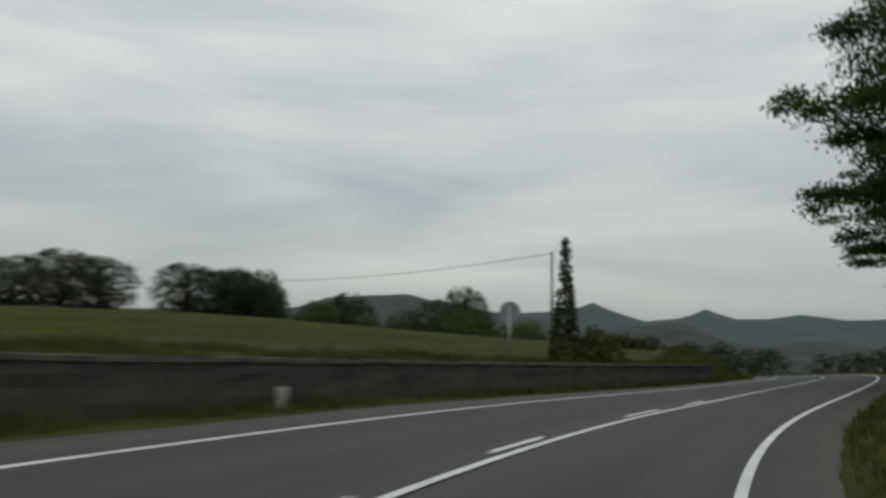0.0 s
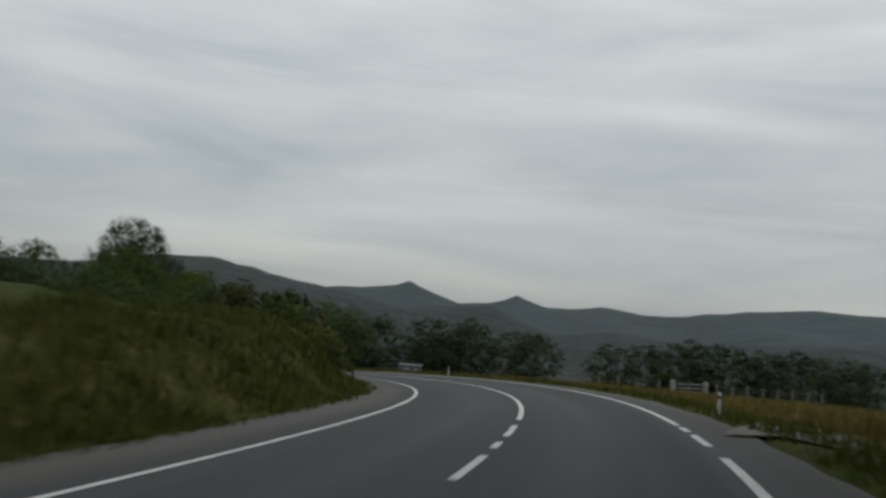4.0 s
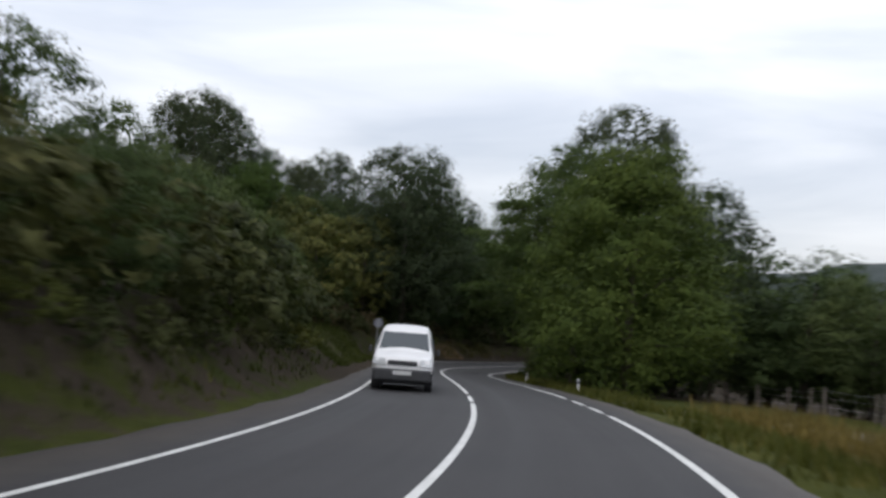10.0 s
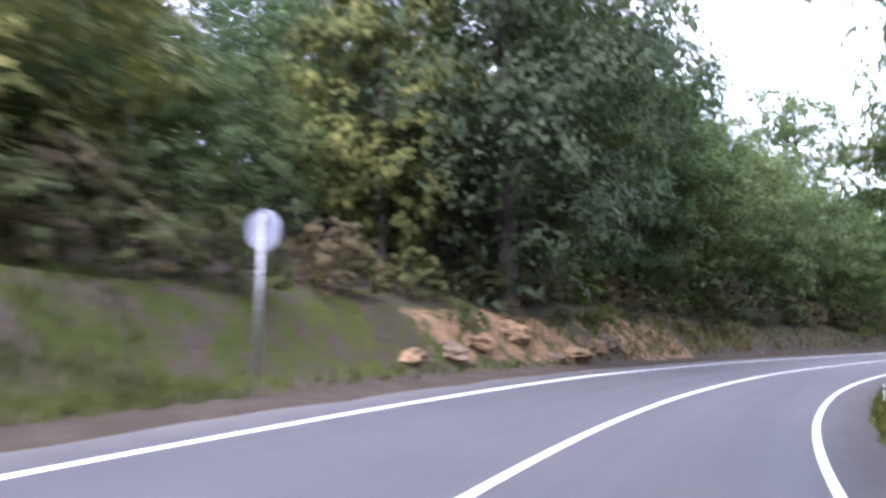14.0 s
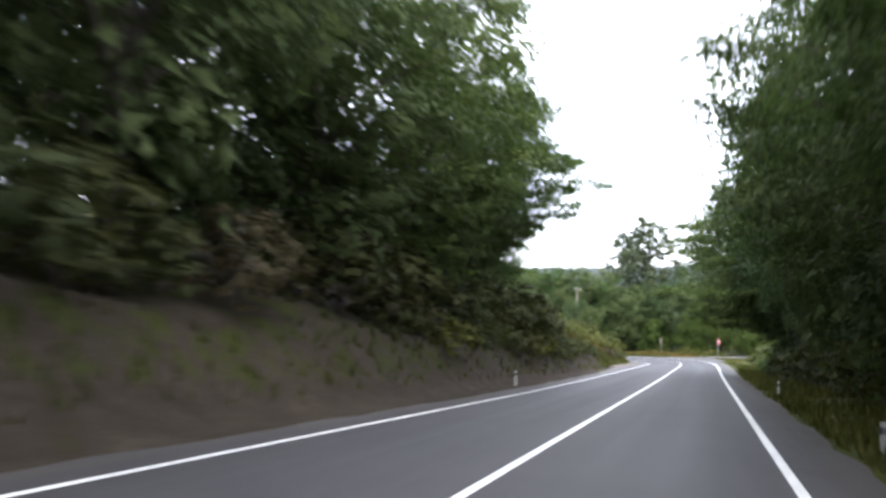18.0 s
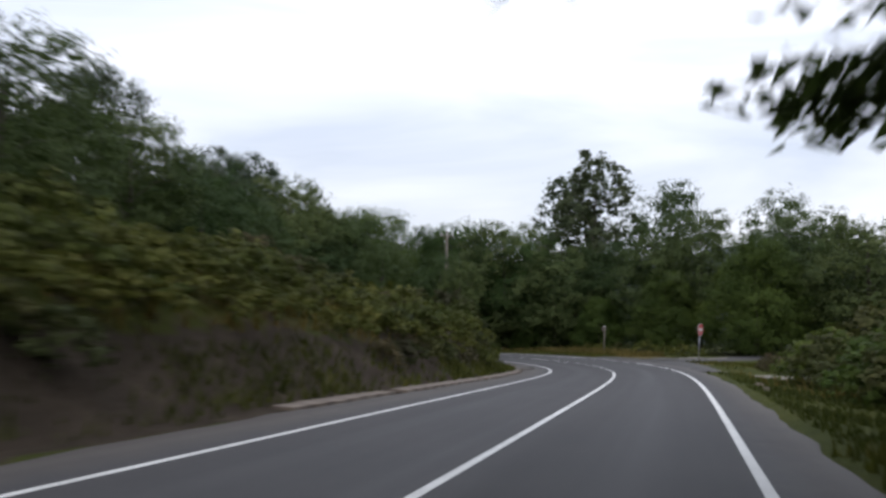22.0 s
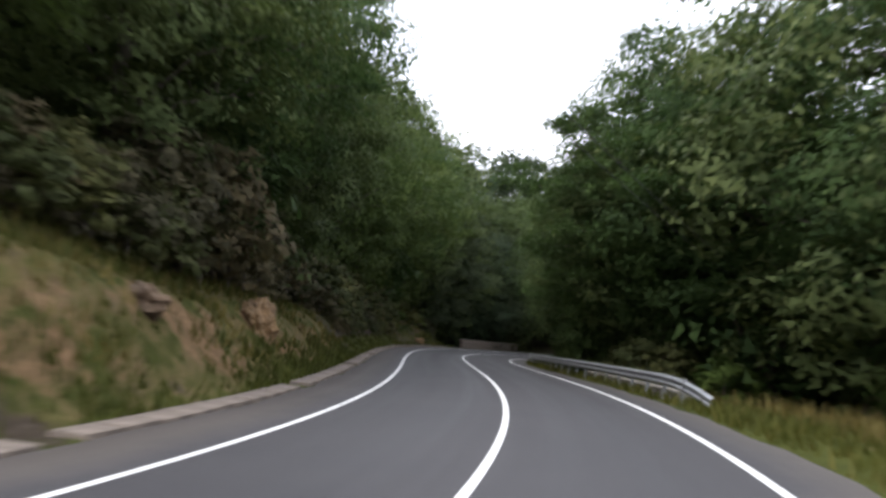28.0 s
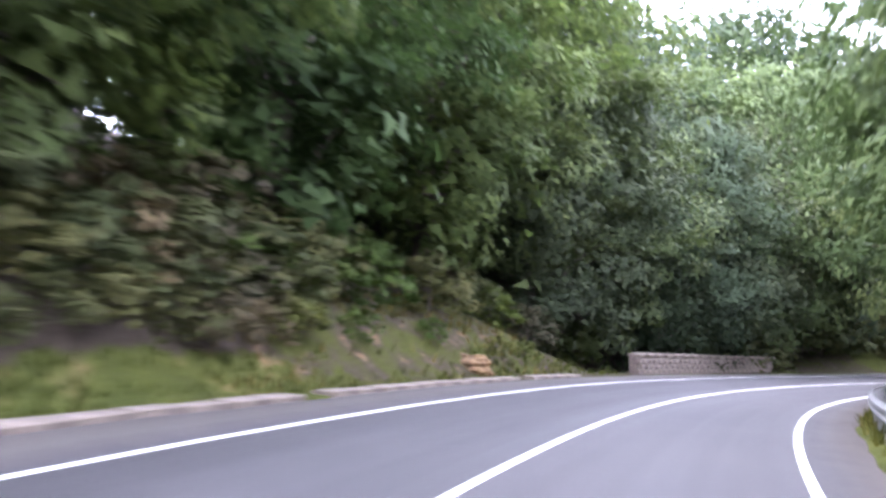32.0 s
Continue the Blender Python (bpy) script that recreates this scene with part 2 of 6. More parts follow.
LEAF_DRY = leafy("withered_twigs", (0.052, 0.046, 0.032), (0.104, 0.090, 0.064), (0.146, 0.124, 0.086))
LEAF_FERN = leafy("fern_leaves", (0.05, 0.085, 0.016), (0.11, 0.17, 0.035), (0.16, 0.22, 0.06))
BLADES = leafy("grass_blades", (0.038, 0.049, 0.014), (0.078, 0.087, 0.027), (0.124, 0.115, 0.050))
STRAW = leafy("dry_grass_blades", (0.07, 0.058, 0.022), (0.15, 0.12, 0.05), (0.22, 0.18, 0.09))
# distance haze is mixed into both base colours, the farther ridge bluer and paler
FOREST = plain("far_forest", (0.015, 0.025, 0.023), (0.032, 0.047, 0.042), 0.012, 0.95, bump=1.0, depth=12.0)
FOREST_HAZED = plain("hazed_forest", (0.027, 0.042, 0.047), (0.048, 0.070, 0.075), 0.008, 0.95, bump=1.0, depth=12.0)

# ---- the road's line: bend per 100 m, slope and cross fall in per cent ----
CURVE = [-0.49, -0.74, -0.95, -1.06, -0.93, -0.26, 0.20, 0.38, 0.79, 1.03, 1.32, 1.39, 1.27, 1.36, 1.43, 1.21, 0.99, 0.41, -0.05, -0.42, -0.72, -0.77, -0.60, -0.67, -0.74, -0.48, -0.11, 0.00, -0.02, 0.01, -0.02, -0.02, 0.03, 0.09, 0.44, 0.96, 1.36, 1.37, 1.28, 1.19, 0.86, 0.43, -0.07, -0.51, -0.71, -0.98, -1.19, -1.16, -0.95, -0.67, -0.38, -0.11, 0.16]
GRADE = [-3.1, -2.8, -2.3, -1.4, -2.2, -4.6, -6.3, -7.3, -7.8, -9.0, -9.1, -8.5, -7.3, -6.2, -6.1, -5.7, -5.2, -5.7, -5.9, -5.7, -5.9, -6.2, -6.5, -6.9, -5.8, -3.9, -1.9]
BANK = [-7.1, -5.5, -2.1, 2.4, 6.2, 6.9, 5.9, 4.6, 1.9, -1.4, -5.1, -6.8, -4.7, -1.9, 0.4, 0.5, 1.6, 3.8, 6.3, 6.0, 3.5, 0.0, -3.5, -3.6, -2.5, -1.1, 0.2]
S_FIRST, S_LAST = -20.0, 500.0
_s = np.arange(S_FIRST, S_LAST + 0.5, 1.0)


def summed(v):
    out = np.concatenate([[0], np.cumsum((v[1:] + v[:-1]) / 2)])
    return out - out[int(-S_FIRST)]


_turn = summed(np.interp(_s, S_FIRST + 10.0 * np.arange(len(CURVE)), CURVE) / 100)
_x, _y = summed(-np.sin(_turn)), summed(np.cos(_turn))
_z = summed(np.interp(_s, S_FIRST + 20.0 * np.arange(len(GRADE)), GRADE) / 100)
_fall = np.interp(_s, S_FIRST + 20.0 * np.arange(len(BANK)), BANK) / 100
OUT_TURN, NEAR = radians(28), 36.0


def heading(s):
    return np.interp(s, _s, _turn)


def plan(s, r):
    """World x, y of a place s metres along the road and r metres to the right of its middle."""
    s, r = np.asarray(s, float), np.asarray(r, float)
    th, over = heading(s), s - np.clip(s, S_FIRST, S_LAST)
    near = np.clip(r, -NEAR, NEAR)
    x = np.interp(s, _s, _x) - over * np.sin(th) + near * np.cos(th) + (r - near) * math.cos(OUT_TURN)
    y = np.interp(s, _s, _y) + over * np.cos(th) + near * np.sin(th) + (r - near) * math.sin(OUT_TURN)
    return x, y


def road_z(s, r=0.0):
    return np.interp(s, _s, _z) + np.clip(r, -5.5, 5.5) * np.interp(s, _s, _fall)


# along the road: foot, width and height of the cutting, and the slope of the land beyond
LEFT = np.array([
    (-60, 5.6, 0.3, 0.85, 0.025), (50, 5.6, 0.3, 0.85, 0.025), (53, 6.0, 1.5, 0.5, 0.03), (57, 5.8, 2.0, 0.4, 0.03), (62, 5.4, 2.5, 1.0, 0.04),
    (72, 5.4, 3.0, 1.6, 0.06), (84, 5.4, 2.8, 2.0, 0.07), (97, 5.4, 2.5, 2.1, 0.08), (115, 4.7, 3.0, 2.1, 0.10), (160, 4.2, 4.0, 2.1, 0.16),
    (180, 5.0, 3.2, 1.9, 0.2), (187, 6.4, 1.6, 1.7, 0.25), (194, 6.2, 1.6, 1.7, 0.25), (206, 4.7, 1.9, 1.7, 0.28), (230, 4.2, 3.0, 1.9, 0.3), (262, 4.3, 2.8, 2.0, 0.26),
    (300, 4.9, 2.8, 2.2, 0.2), (330, 5.1, 2.6, 2.0, 0.16), (335, 6.4, 4.6, 2.5, 0.18), (341, 6.4, 4.6, 2.5, 0.18), (345, 5.1, 2.8, 2.0, 0.2),
    (357, 5.1, 2.6, 2.2, 0.22), (360.4, 5.0, 2.2, 2.1, 0.22), (362.2, 5.0, 5.2, 1.75, 0.22), (365, 5.0, 5.2, 1.85, 0.22), (367, 5.4, 2.2, 2.1, 0.32), (374, 5.1, 2.0, 2.1, 0.36),
    (385, 5.1, 2.8, 1.8, 0.36), (437, 5.1, 2.4, 1.7, 0.4), (443, 5.0, 2.0, 0.6, 0.4), (448, 5.6, 2.0, -1.8, 0.3), (462, 5.6, 2.0, -1.8, 0.3),
    (472, 5.0, 3.0, 1.0, 0.4), (500, 5.0, 3.0, 1.5, 0.4)])
RIGHT = np.array([
    (-60, 4.4, 2.0, 0.0, 0.0), (60, 4.4, 2.0, -0.1, -0.01), (75, 4.4, 2.0, -0.3, -0.03), (135, 4.5, 2.0, -0.3, -0.03), (160, 4.3, 2.0, 0.0, -0.04),
    (235, 4.3, 2.0, 0.0, -0.03), (260, 4.3, 2.0, 0.15, 0.0), (300, 4.5, 2.0, -0.15, -0.03), (332, 4.4, 2.5, -0.35, -0.04), (342, 4.4, 2.0, -0.1, 0.0),
    (352, 4.4, 2.0, -0.1, 0.0), (372, 4.6, 2.0, 0.1, 0.0), (392, 4.4, 2.0, -0.3, -0.2), (440, 4.4, 2.0, -0.6, -0.35), (500, 4.4, 2.0, -0.4, -0.2)])


PAVED = np.array([(-60, 4.3), (50, 4.4), (62, 4.9), (105, 4.9), (120, 4.5), (150, 4.2), (165, 3.9), (285, 3.95), (300, 4.6), (440, 4.6), (470, 4.3), (560, 4.3)])


def paved_left(s):
    """How far the asphalt reaches to the left of the middle line."""
    return np.interp(s, PAVED[:, 0], PAVED[:, 1])


def soft_step(x):
    x = np.clip(x, 0, 1)
    return x * x * (3 - 2 * x)


def bumps(x, y):
    return (0.5 * np.sin(x * 0.61 + 1.3 * np.sin(y * 0.37)) + 0.5 * np.sin(y * 0.53 + 1.7 * np.sin(x * 0.29 + 2)) + 0.4 * np.sin(x * 1.7 + y * 1.1)
            + 0.3 * np.sin(x * 2.9 - y * 2.3))


def land_z(s, r):
    s, r = np.broadcast_arrays(np.asarray(s, float), np.asarray(r, float))
    a = np.abs(r)
    left, right = [np.stack([np.interp(s, tab[:, 0], tab[:, k]) for k in range(1, 5)]) for tab in (LEFT, RIGHT)]
    foot, width, high, slope = np.where(r < 0, left, right)
    beyond = np.maximum(a - foot - width, 0)
    z = high * soft_step((a - foot) / width)
    z = z + slope * np.where(beyond < 45, beyond, 45 + (beyond - 45) * 0.35).clip(0, 160)
    z = z + np.where(r > 0, -0.075 * np.maximum(a - 42, 0).clip(0, 560), 0.0)
    x, y = plan(s, r)
    rough = soft_step((a - foot + 0.3) / 2.5) * np.clip(np.abs(high) * 0.09 + 0.05, 0.04, 0.2)
    z = z + bumps(x, y) * rough + np.where(a > 60, 3.0 * np.sin(x * 0.012) * np.sin(y * 0.015) * np.clip((a - 60) / 300, 0, 1), 0)
    edge = np.where(r < 0, paved_left(s), 4.15)
    drop = np.where(a < edge, -0.09, np.where(a < edge + 0.2, -0.03, 0.0))
    return road_z(s, r) + z + drop


def spot(s, r, up=0.0):
    x, y = plan(s, r)
    return float(x), float(y), float(land_z(s, r)) + up


def upright(s, r, turn=0.0, size=1.0, up=0.0, wide=None):
    """The pose of a thing that stands at s, r and faces back along the road, turned by so many degrees."""
    x, y, z = spot(s, r, up)
    return pose(x, y, z, 0, 0, math.degrees(float(heading(s))) + turn) @ Matrix.Diagonal(((wide or size), (wide or size), size, 1))


# ---- mesh helpers ----
def link_mesh(name, verts, faces, material, parent=None, label="", smooth=True):
    me = bpy.data.meshes.new(name)
    me.from_pydata([tuple(map(float, v)) for v in verts] if not isinstance(verts, np.ndarray) else verts.tolist(), [], faces if isinstance(faces, list) else faces.tolist())
    me.materials.append(material)
    if smooth:
        me.shade_smooth()
    ob = new(name, me)
    if parent is not None:
        ob.parent = parent
    if label:
        ob["label"] = label
    return ob


def part(name, bm, material, parent=None, label="", smooth=False):
    me = bpy.data.meshes.new(name)
    bm.to_mesh(me)
    bm.free()
    me.materials.append(material)
    if smooth:
        me.shade_smooth()
    ob = new(name, me)
    if parent is not None:
        ob.parent = parent
    if label:
        ob["label"] = label
    return ob


def box(bm, size, at=(0, 0, 0), bevel=0.0, turn=None):
    m = Matrix.Translation(at) @ (turn or Matrix.Identity(4)) @ Matrix.Diagonal((*size, 1))
    made = bmesh.ops.create_cube(bm, size=1, matrix=m)["verts"]
    if bevel:
        edges = list({e for v in made for e in v.link_edges})
        bmesh.ops.bevel(bm, geom=edges, offset=bevel, segments=2, affect="EDGES", profile=0.6)
    return bm


def rod(bm, a, b, r1, r2=None, n=10):
    a, b = Vector(a), Vector(b)
    q = (b - a).to_track_quat("Z", "Y").to_matrix().to_4x4()
    bmesh.ops.create_cone(bm, cap_ends=True, segments=n, radius1=r1, radius2=r1 if r2 is None else r2, depth=(b - a).length,
                          matrix=Matrix.Translation((a + b) / 2) @ q)
    return bm


def holder(name, label, category, group="", kind=""):
    return tagged(new(name), label, category, group, kind)


# ---- ground, one sheet to the horizon ----
def sheet(s_values, r_values, height):
    s, r = np.meshgrid(np.array(s_values, float), np.array(r_values, float), indexing="ij")
    x, y = plan(s, r)
    n, m = s.shape
    idx = np.arange(n * m).reshape(n, m)
    faces = np.stack([idx[:-1, :-1], idx[:-1, 1:], idx[1:, 1:], idx[1:, :-1]], -1).reshape(-1, 4)
    return np.stack([x, y, height(s, r)], -1).reshape(-1, 3), faces, s.ravel(), r.ravel()


far_out = [3600, 2200, 1400, 900, 600, 420, 300, 220, 170, 130, 105, 85, 70, 58, 48, 41, 36]
near_in = [32, 28, 25, 22, 19.5, 17.5, 16, 14.5, 13.2, 12, 11, 10.2, 9.5, 8.9, 8.3, 7.8, 7.4, 7.0, 6.6, 6.3, 6.0, 5.75, 5.5, 5.25, 5.0, 4.8, 4.6, 4.45, 4.31, 4.14]
r_land = [-v for v in far_out + near_in] + [-2, 0, 2] + [v for v in near_in[::-1] + far_out[::-1]]
s_land = [-3500, -2000, -1100, -600, -350, -220, -140, -95, -65, -45, -32] + list(np.arange(-24, 500, 1.2)) + [502, 506, 512, 520, 532, 550, 580, 630, 720, 900, 1250, 2000, 3500]
verts, faces, s_all, r_all = sheet(s_land, r_land, land_z)
ground = link_mesh("ground", verts, faces, GROUND)
tagged(ground, "grassy verges, cut earth banks and sloping meadow land", "ground", kind="structure")


def between(v, a, b, edge=3.0):
    return soft_step((v - a) / edge + 0.5) * soft_step((b - v) / edge + 0.5)


a_all = np.abs(r_all)
is_left = r_all < 0
soil = np.where(is_left, between(s_all, 80, 480, 6) * between(a_all, 4.3, 9.5, 1.5) * 0.55, 0)
soil = np.maximum(soil, np.where(is_left, between(a_all, 9, 60, 4) * between(s_all, 100, 520, 10) * 0.9, between(a_all, 7, 40, 3) * between(s_all, 160, 300, 10) * 0.85))
soil = np.maximum(soil, np.where(is_left, between(s_all, 270, 318, 6) * between(a_all, 4.6, 6.6, 0.6) * 0.95, 0))
soil = np.maximum(soil, np.where(~is_left, between(a_all, 6.5, 40, 3) * between(s_all, 392, 520, 8) * 0.9, 0))
soil = np.maximum(soil, np.where(is_left, between(s_all, 150, 290, 8) * between(a_all, 3.8, 5.4, 0.5) * 0.7, 0))
soil = np.maximum(soil, np.where(is_left, between(s_all, 365.5, 382, 3) * between(a_all, 5.8, 12, 1.5) * 0.75, 0))
soil = np.maximum(soil, np.where(is_left, between(s_all, 184, 198, 4) * between(a_all, 3.8, 6.4, 0.6) * 0.62, 0))
soil = np.where(is_left & (s_all > 158) & (s_all < 195) & (a_all > 5.8) & (a_all < 9.5), np.minimum(soil, 0.49), soil)
soil = np.where(is_left & (s_all > 426) & (s_all < 442) & (a_all < 9), 0.5, soil)
soil = np.where(is_left & (s_all > 404) & (s_all <= 426) & (a_all < 6.2), 0.2, soil)
soil = np.maximum(soil, np.where(is_left, between(s_all, 404, 426, 2) * between(a_all, 6.2, 30, 0.5) * 0.95, 0))
soil = np.where(is_left & (s_all > 284) & (s_all < 346) & (a_all > np.where(s_all < 316, 6.6, 5.6)), np.minimum(soil, 0.36), soil)
soil = np.maximum(soil, np.where(is_left, between(s_all, 312, 335, 3) * between(a_all, 5.5, 7.4, 0.8) * 0.56, 0))
soil = np.where(is_left & (s_all < 96), 0, np.where(is_left & (s_all > 371) & (s_all < 398) & (a_all < 8.5), 0.36, soil))
dry = np.where(is_left, between(s_all, 60, 100, 10) * between(a_all, 5, 9, 2) * 0.4, between(s_all, 62, 150, 8) * between(a_all, 5, 40, 4) * 0.62)
dry = np.maximum(dry, np.where(is_left, between(s_all, 300, 345, 8) * between(a_all, 5.2, 14, 2) * 0.5 + (between(s_all, 368, 400, 6) * 0.52 + between(s_all, 403, 440, 4) * 0.36) * between(a_all, 5.0, 10, 1), 0))
dry = np.maximum(dry, np.where(~is_left, between(s_all, 340, 388, 6) * between(a_all, 5.5, 12, 2) * 0.6, 0))
clay = np.where(is_left, between(s_all, 196, 220, 4) * between(a_all - np.interp(s_all, LEFT[:, 0], LEFT[:, 1]), 0.1, 2.1, 0.7) * (0.52 + 0.14 * np.sin(s_all * 0.55) * np.sin(s_all * 0.23 + 1)), 0)
clay = np.maximum(clay, np.where(is_left, between(s_all, 86, 91, 3) * between(a_all, 5.6, 7.0, 0.8) * 0.4, 0))
clay = np.maximum(clay, np.where(is_left, (between(s_all, 365, 400, 4) * (0.80 + 0.26 * np.sin(s_all * 0.8 + 2 * a_all)) + between(s_all, 424, 440, 3) * 0.62) * between(a_all, 5.6, 7.2, 0.7) * 0.58, 0))
cover = ground.data.color_attributes.new("cover", "FLOAT_COLOR", "POINT")
cover.data.foreach_set("color", np.stack([soil, dry, clay, np.ones_like(soil)], -1).astype(np.float32).ravel())

# ---- road and its paint ----
s_road = list(np.arange(-60, 560, 1.0))
s, share = np.meshgrid(np.array(s_road), np.array([-1.012, -1.0, -0.72, -0.36, 0, 0.36, 0.72, 1.0, 1.012]), indexing="ij")
wobble = 0.06 * np.sin(s * 0.9 + 2 * np.sin(s * 0.23)) + 0.04 * np.sin(s * 2.3)
r = np.where(share < 0, share * (paved_left(s) + wobble), share * (4.15 + wobble))
x, y = plan(s, r)
n_s, n_r = s.shape
idx = np.arange(n_s * n_r).reshape(n_s, n_r)
faces = np.stack([idx[:-1, :-1], idx[:-1, 1:], idx[1:, 1:], idx[1:, :-1]], -1).reshape(-1, 4)
verts = np.stack([x, y, road_z(s, r) - np.where(np.abs(share) > 1.001, 0.1, 0.0)], -1).reshape(-1, 3)
s_all, r_all = s.ravel(), r.ravel()
road = link_mesh("road", verts, faces, ASPHALT)
tagged(road, "two-lane grey asphalt road winding downhill", "road", kind="structure")
layer = road.data.uv_layers.new(name="UVMap")
loops = np.array([l.vertex_index for l in road.data.loops])
layer.data.foreach_set("uv", np.stack([r_all[loops], s_all[loops]], -1).astype(np.float32).ravel())


def stripe(name, a, b, r, width):
    n = max(2, int((b - a) / 1.0) + 1)
    v, f, s_here, r_here = sheet(np.linspace(a, b, n), [r - width / 2, r + width / 2], lambda s, q: road_z(s, q) + 0.006)
    if abs(r) < 1:
        # the painted middle wanders to the right before the first bend
        x, y = plan(s_here, r_here + 0.27 * (1 - soft_step((s_here - 24) / 14)))
        v[:, 0], v[:, 1] = x, y
    return link_mesh(name, v, f, PAINT, road)


for a, b in ((-60, 54), (71.4, 143.8), (148.2, 330.3), (368.5, 550)):
    stripe("centre_line", a, b, 0, 0.115)
for a, b in ((55.5, 57.7), (59.2, 61.4), (62.9, 65.1), (66.0, 66.9), (67.8, 70.0), (144.5, 147.0), (331.9, 333.4), (335.0, 336.5), (338.0, 339.5), (341.1, 342.6), (344.2, 345.8),
             (347.3, 348.8), (350.4, 352.2), (353.2, 355.1), (356.3, 361.3), (363.0, 364.3), (365.5, 367.0)):
    stripe("centre_dash", a, b, 0, 0.115)
for a, b in ((4, 7), (11, 13.4), (19, 22), (24.8, 27.2)):
    stripe("centre_dash", a, b, -0.24, 0.11)
for a, b in ((-60, 66), (71.3, 142.4), (149.1, 331), (339.1, 344.2), (356.1, 550)):
    stripe("edge_line", a, b, 3.1, 0.13)
for a, b in ((67.5, 69.3), (69.9, 70.8), (143.3, 145.3), (146.0, 148.0), (331.5, 333.0), (334.1, 335.3), (336.2, 337.4), (346, 347.5), (349, 350.5), (351.2, 352.4), (353.4, 354.9)):
    stripe("edge_dash", a, b, 3.1, 0.13)
for a, b in ((-60, 359.1), (367.0, 550)):
    stripe("edge_line", a, b, -3.1, 0.115)
for a, b in ((360.0, 361.4), (362.2, 364.0), (364.8, 366.2)):
    stripe("edge_dash", a, b, -3.1, 0.115)


# ---- distant hills ----
def ridge(name, label, far, tops, foot_z, material, seed):
    """A range of hills: its skyline by bearing to the left of north and angle above eye level; it slopes to its foot nearer by."""
    rng = np.random.default_rng(seed)
    bearing = np.arange(tops[0][0], tops[-1][0] + 0.01, 0.25 if tops[0][0] < tops[-1][0] else -0.25)
    order = sorted(tops)
    rise = np.interp(bearing, [p[0] for p in order], [p[1] for p in order])
    rise = rise + 0.05 * np.interp(bearing, np.linspace(bearing.min(), bearing.max(), 60), rng.normal(0, 0.6, 60))
    rows, b = [], np.radians(bearing)
    for k, (share, drop) in enumerate(((1.25, 0.55), (1.12, 0.85), (1.0, 1.0), (0.93, 0.86), (0.86, 0.70), (0.78, 0.52), (0.70, 0.34), (0.62, 0.18), (0.55, 0.0))):
        d = far * share
        top = far * np.tan(np.radians(rise))
        z = foot_z + (top - foot_z) * drop
        if k != 2 and 0 < drop:
            z = z + rng.normal(0, 1, len(b)) * 1.5 + (top - foot_z) * 0.06 * np.sin(b * 40 + k * 1.3)
        rows.append(np.stack([-np.sin(b) * d, np.cos(b) * d, z], -1))
    n, m = len(rows), len(b)
    idx = np.arange(n * m).reshape(n, m)
    faces = np.stack([idx[:-1, :-1], idx[:-1, 1:], idx[1:, 1:], idx[1:, :-1]], -1).reshape(-1, 4)
    ob = link_mesh(name, np.concatenate(rows), faces, material)
    return tagged(ob, label, "hills", kind="structure")


ridge("mountain_range", "long wooded mountain ridge, tinted blue-green by haze, with two pointed tops", 3700,
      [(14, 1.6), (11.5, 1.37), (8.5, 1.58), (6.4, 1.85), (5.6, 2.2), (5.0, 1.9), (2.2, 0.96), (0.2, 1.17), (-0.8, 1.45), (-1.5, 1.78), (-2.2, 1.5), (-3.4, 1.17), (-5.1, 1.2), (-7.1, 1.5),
       (-9.6, 1.15), (-12.3, 1.3), (-15, 1.75), (-20, 2.2), (-26, 2.0), (-34, 2.5), (-44, 1.9), (-60, 2.2)], -60, FOREST_HAZED, 3)
ridge("mountain", "broad dark green wooded mountain", 2000,
      [(60, 2.0), (44, 1.9), (36, 1.3), (31, 1.4), (27, 1.5), (24.8, 1.7), (23.2, 2.3), (20.8, 2.5), (18.1, 2.62), (15, 2.05), (12.8, 1.6), (10, 1.2), (7, 0.7), (3, -0.3), (0, -1.2)], -60, FOREST, 4)
ridge("valley_hill", "dark wooded hill in the valley", 1300,
      [(14, -0.2), (9, 0.2), (5, 0.5), (1.5, 0.8), (-0.3, 1.0), (-2.4, 0.1), (-4.6, -0.5), (-8, -0.1), (-13, -0.4), (-22, 0.3), (-36, 0.6), (-55, 0.4)], -70, FOREST, 5)


# ---- trees and shrubs ----
def tube(path, radii, n=7):
    """A tapered, bent tube: vertices and faces."""
    path, out = np.array(path, float), []
    for k, (p, r) in enumerate(zip(path, radii)):
        d = path[min(k + 1, len(path) - 1)] - path[max(k - 1, 0)]
        d = d / (np.linalg.norm(d) + 1e-9)
        u = np.cross(d, (0.31, 0.94, 0.1))
        u = u / (np.linalg.norm(u) + 1e-9)
        w = np.cross(d, u)
        ang = np.arange(n) * 2 * np.pi / n
        out.append(p + r * (np.cos(ang)[:, None] * u + np.sin(ang)[:, None] * w))
    idx = np.arange(len(path) * n).reshape(len(path), n)
    nxt = np.roll(idx, -1, 1)
    faces = np.stack([idx[:-1], nxt[:-1], nxt[1:], idx[1:]], -1).reshape(-1, 4)
    return np.concatenate(out), faces


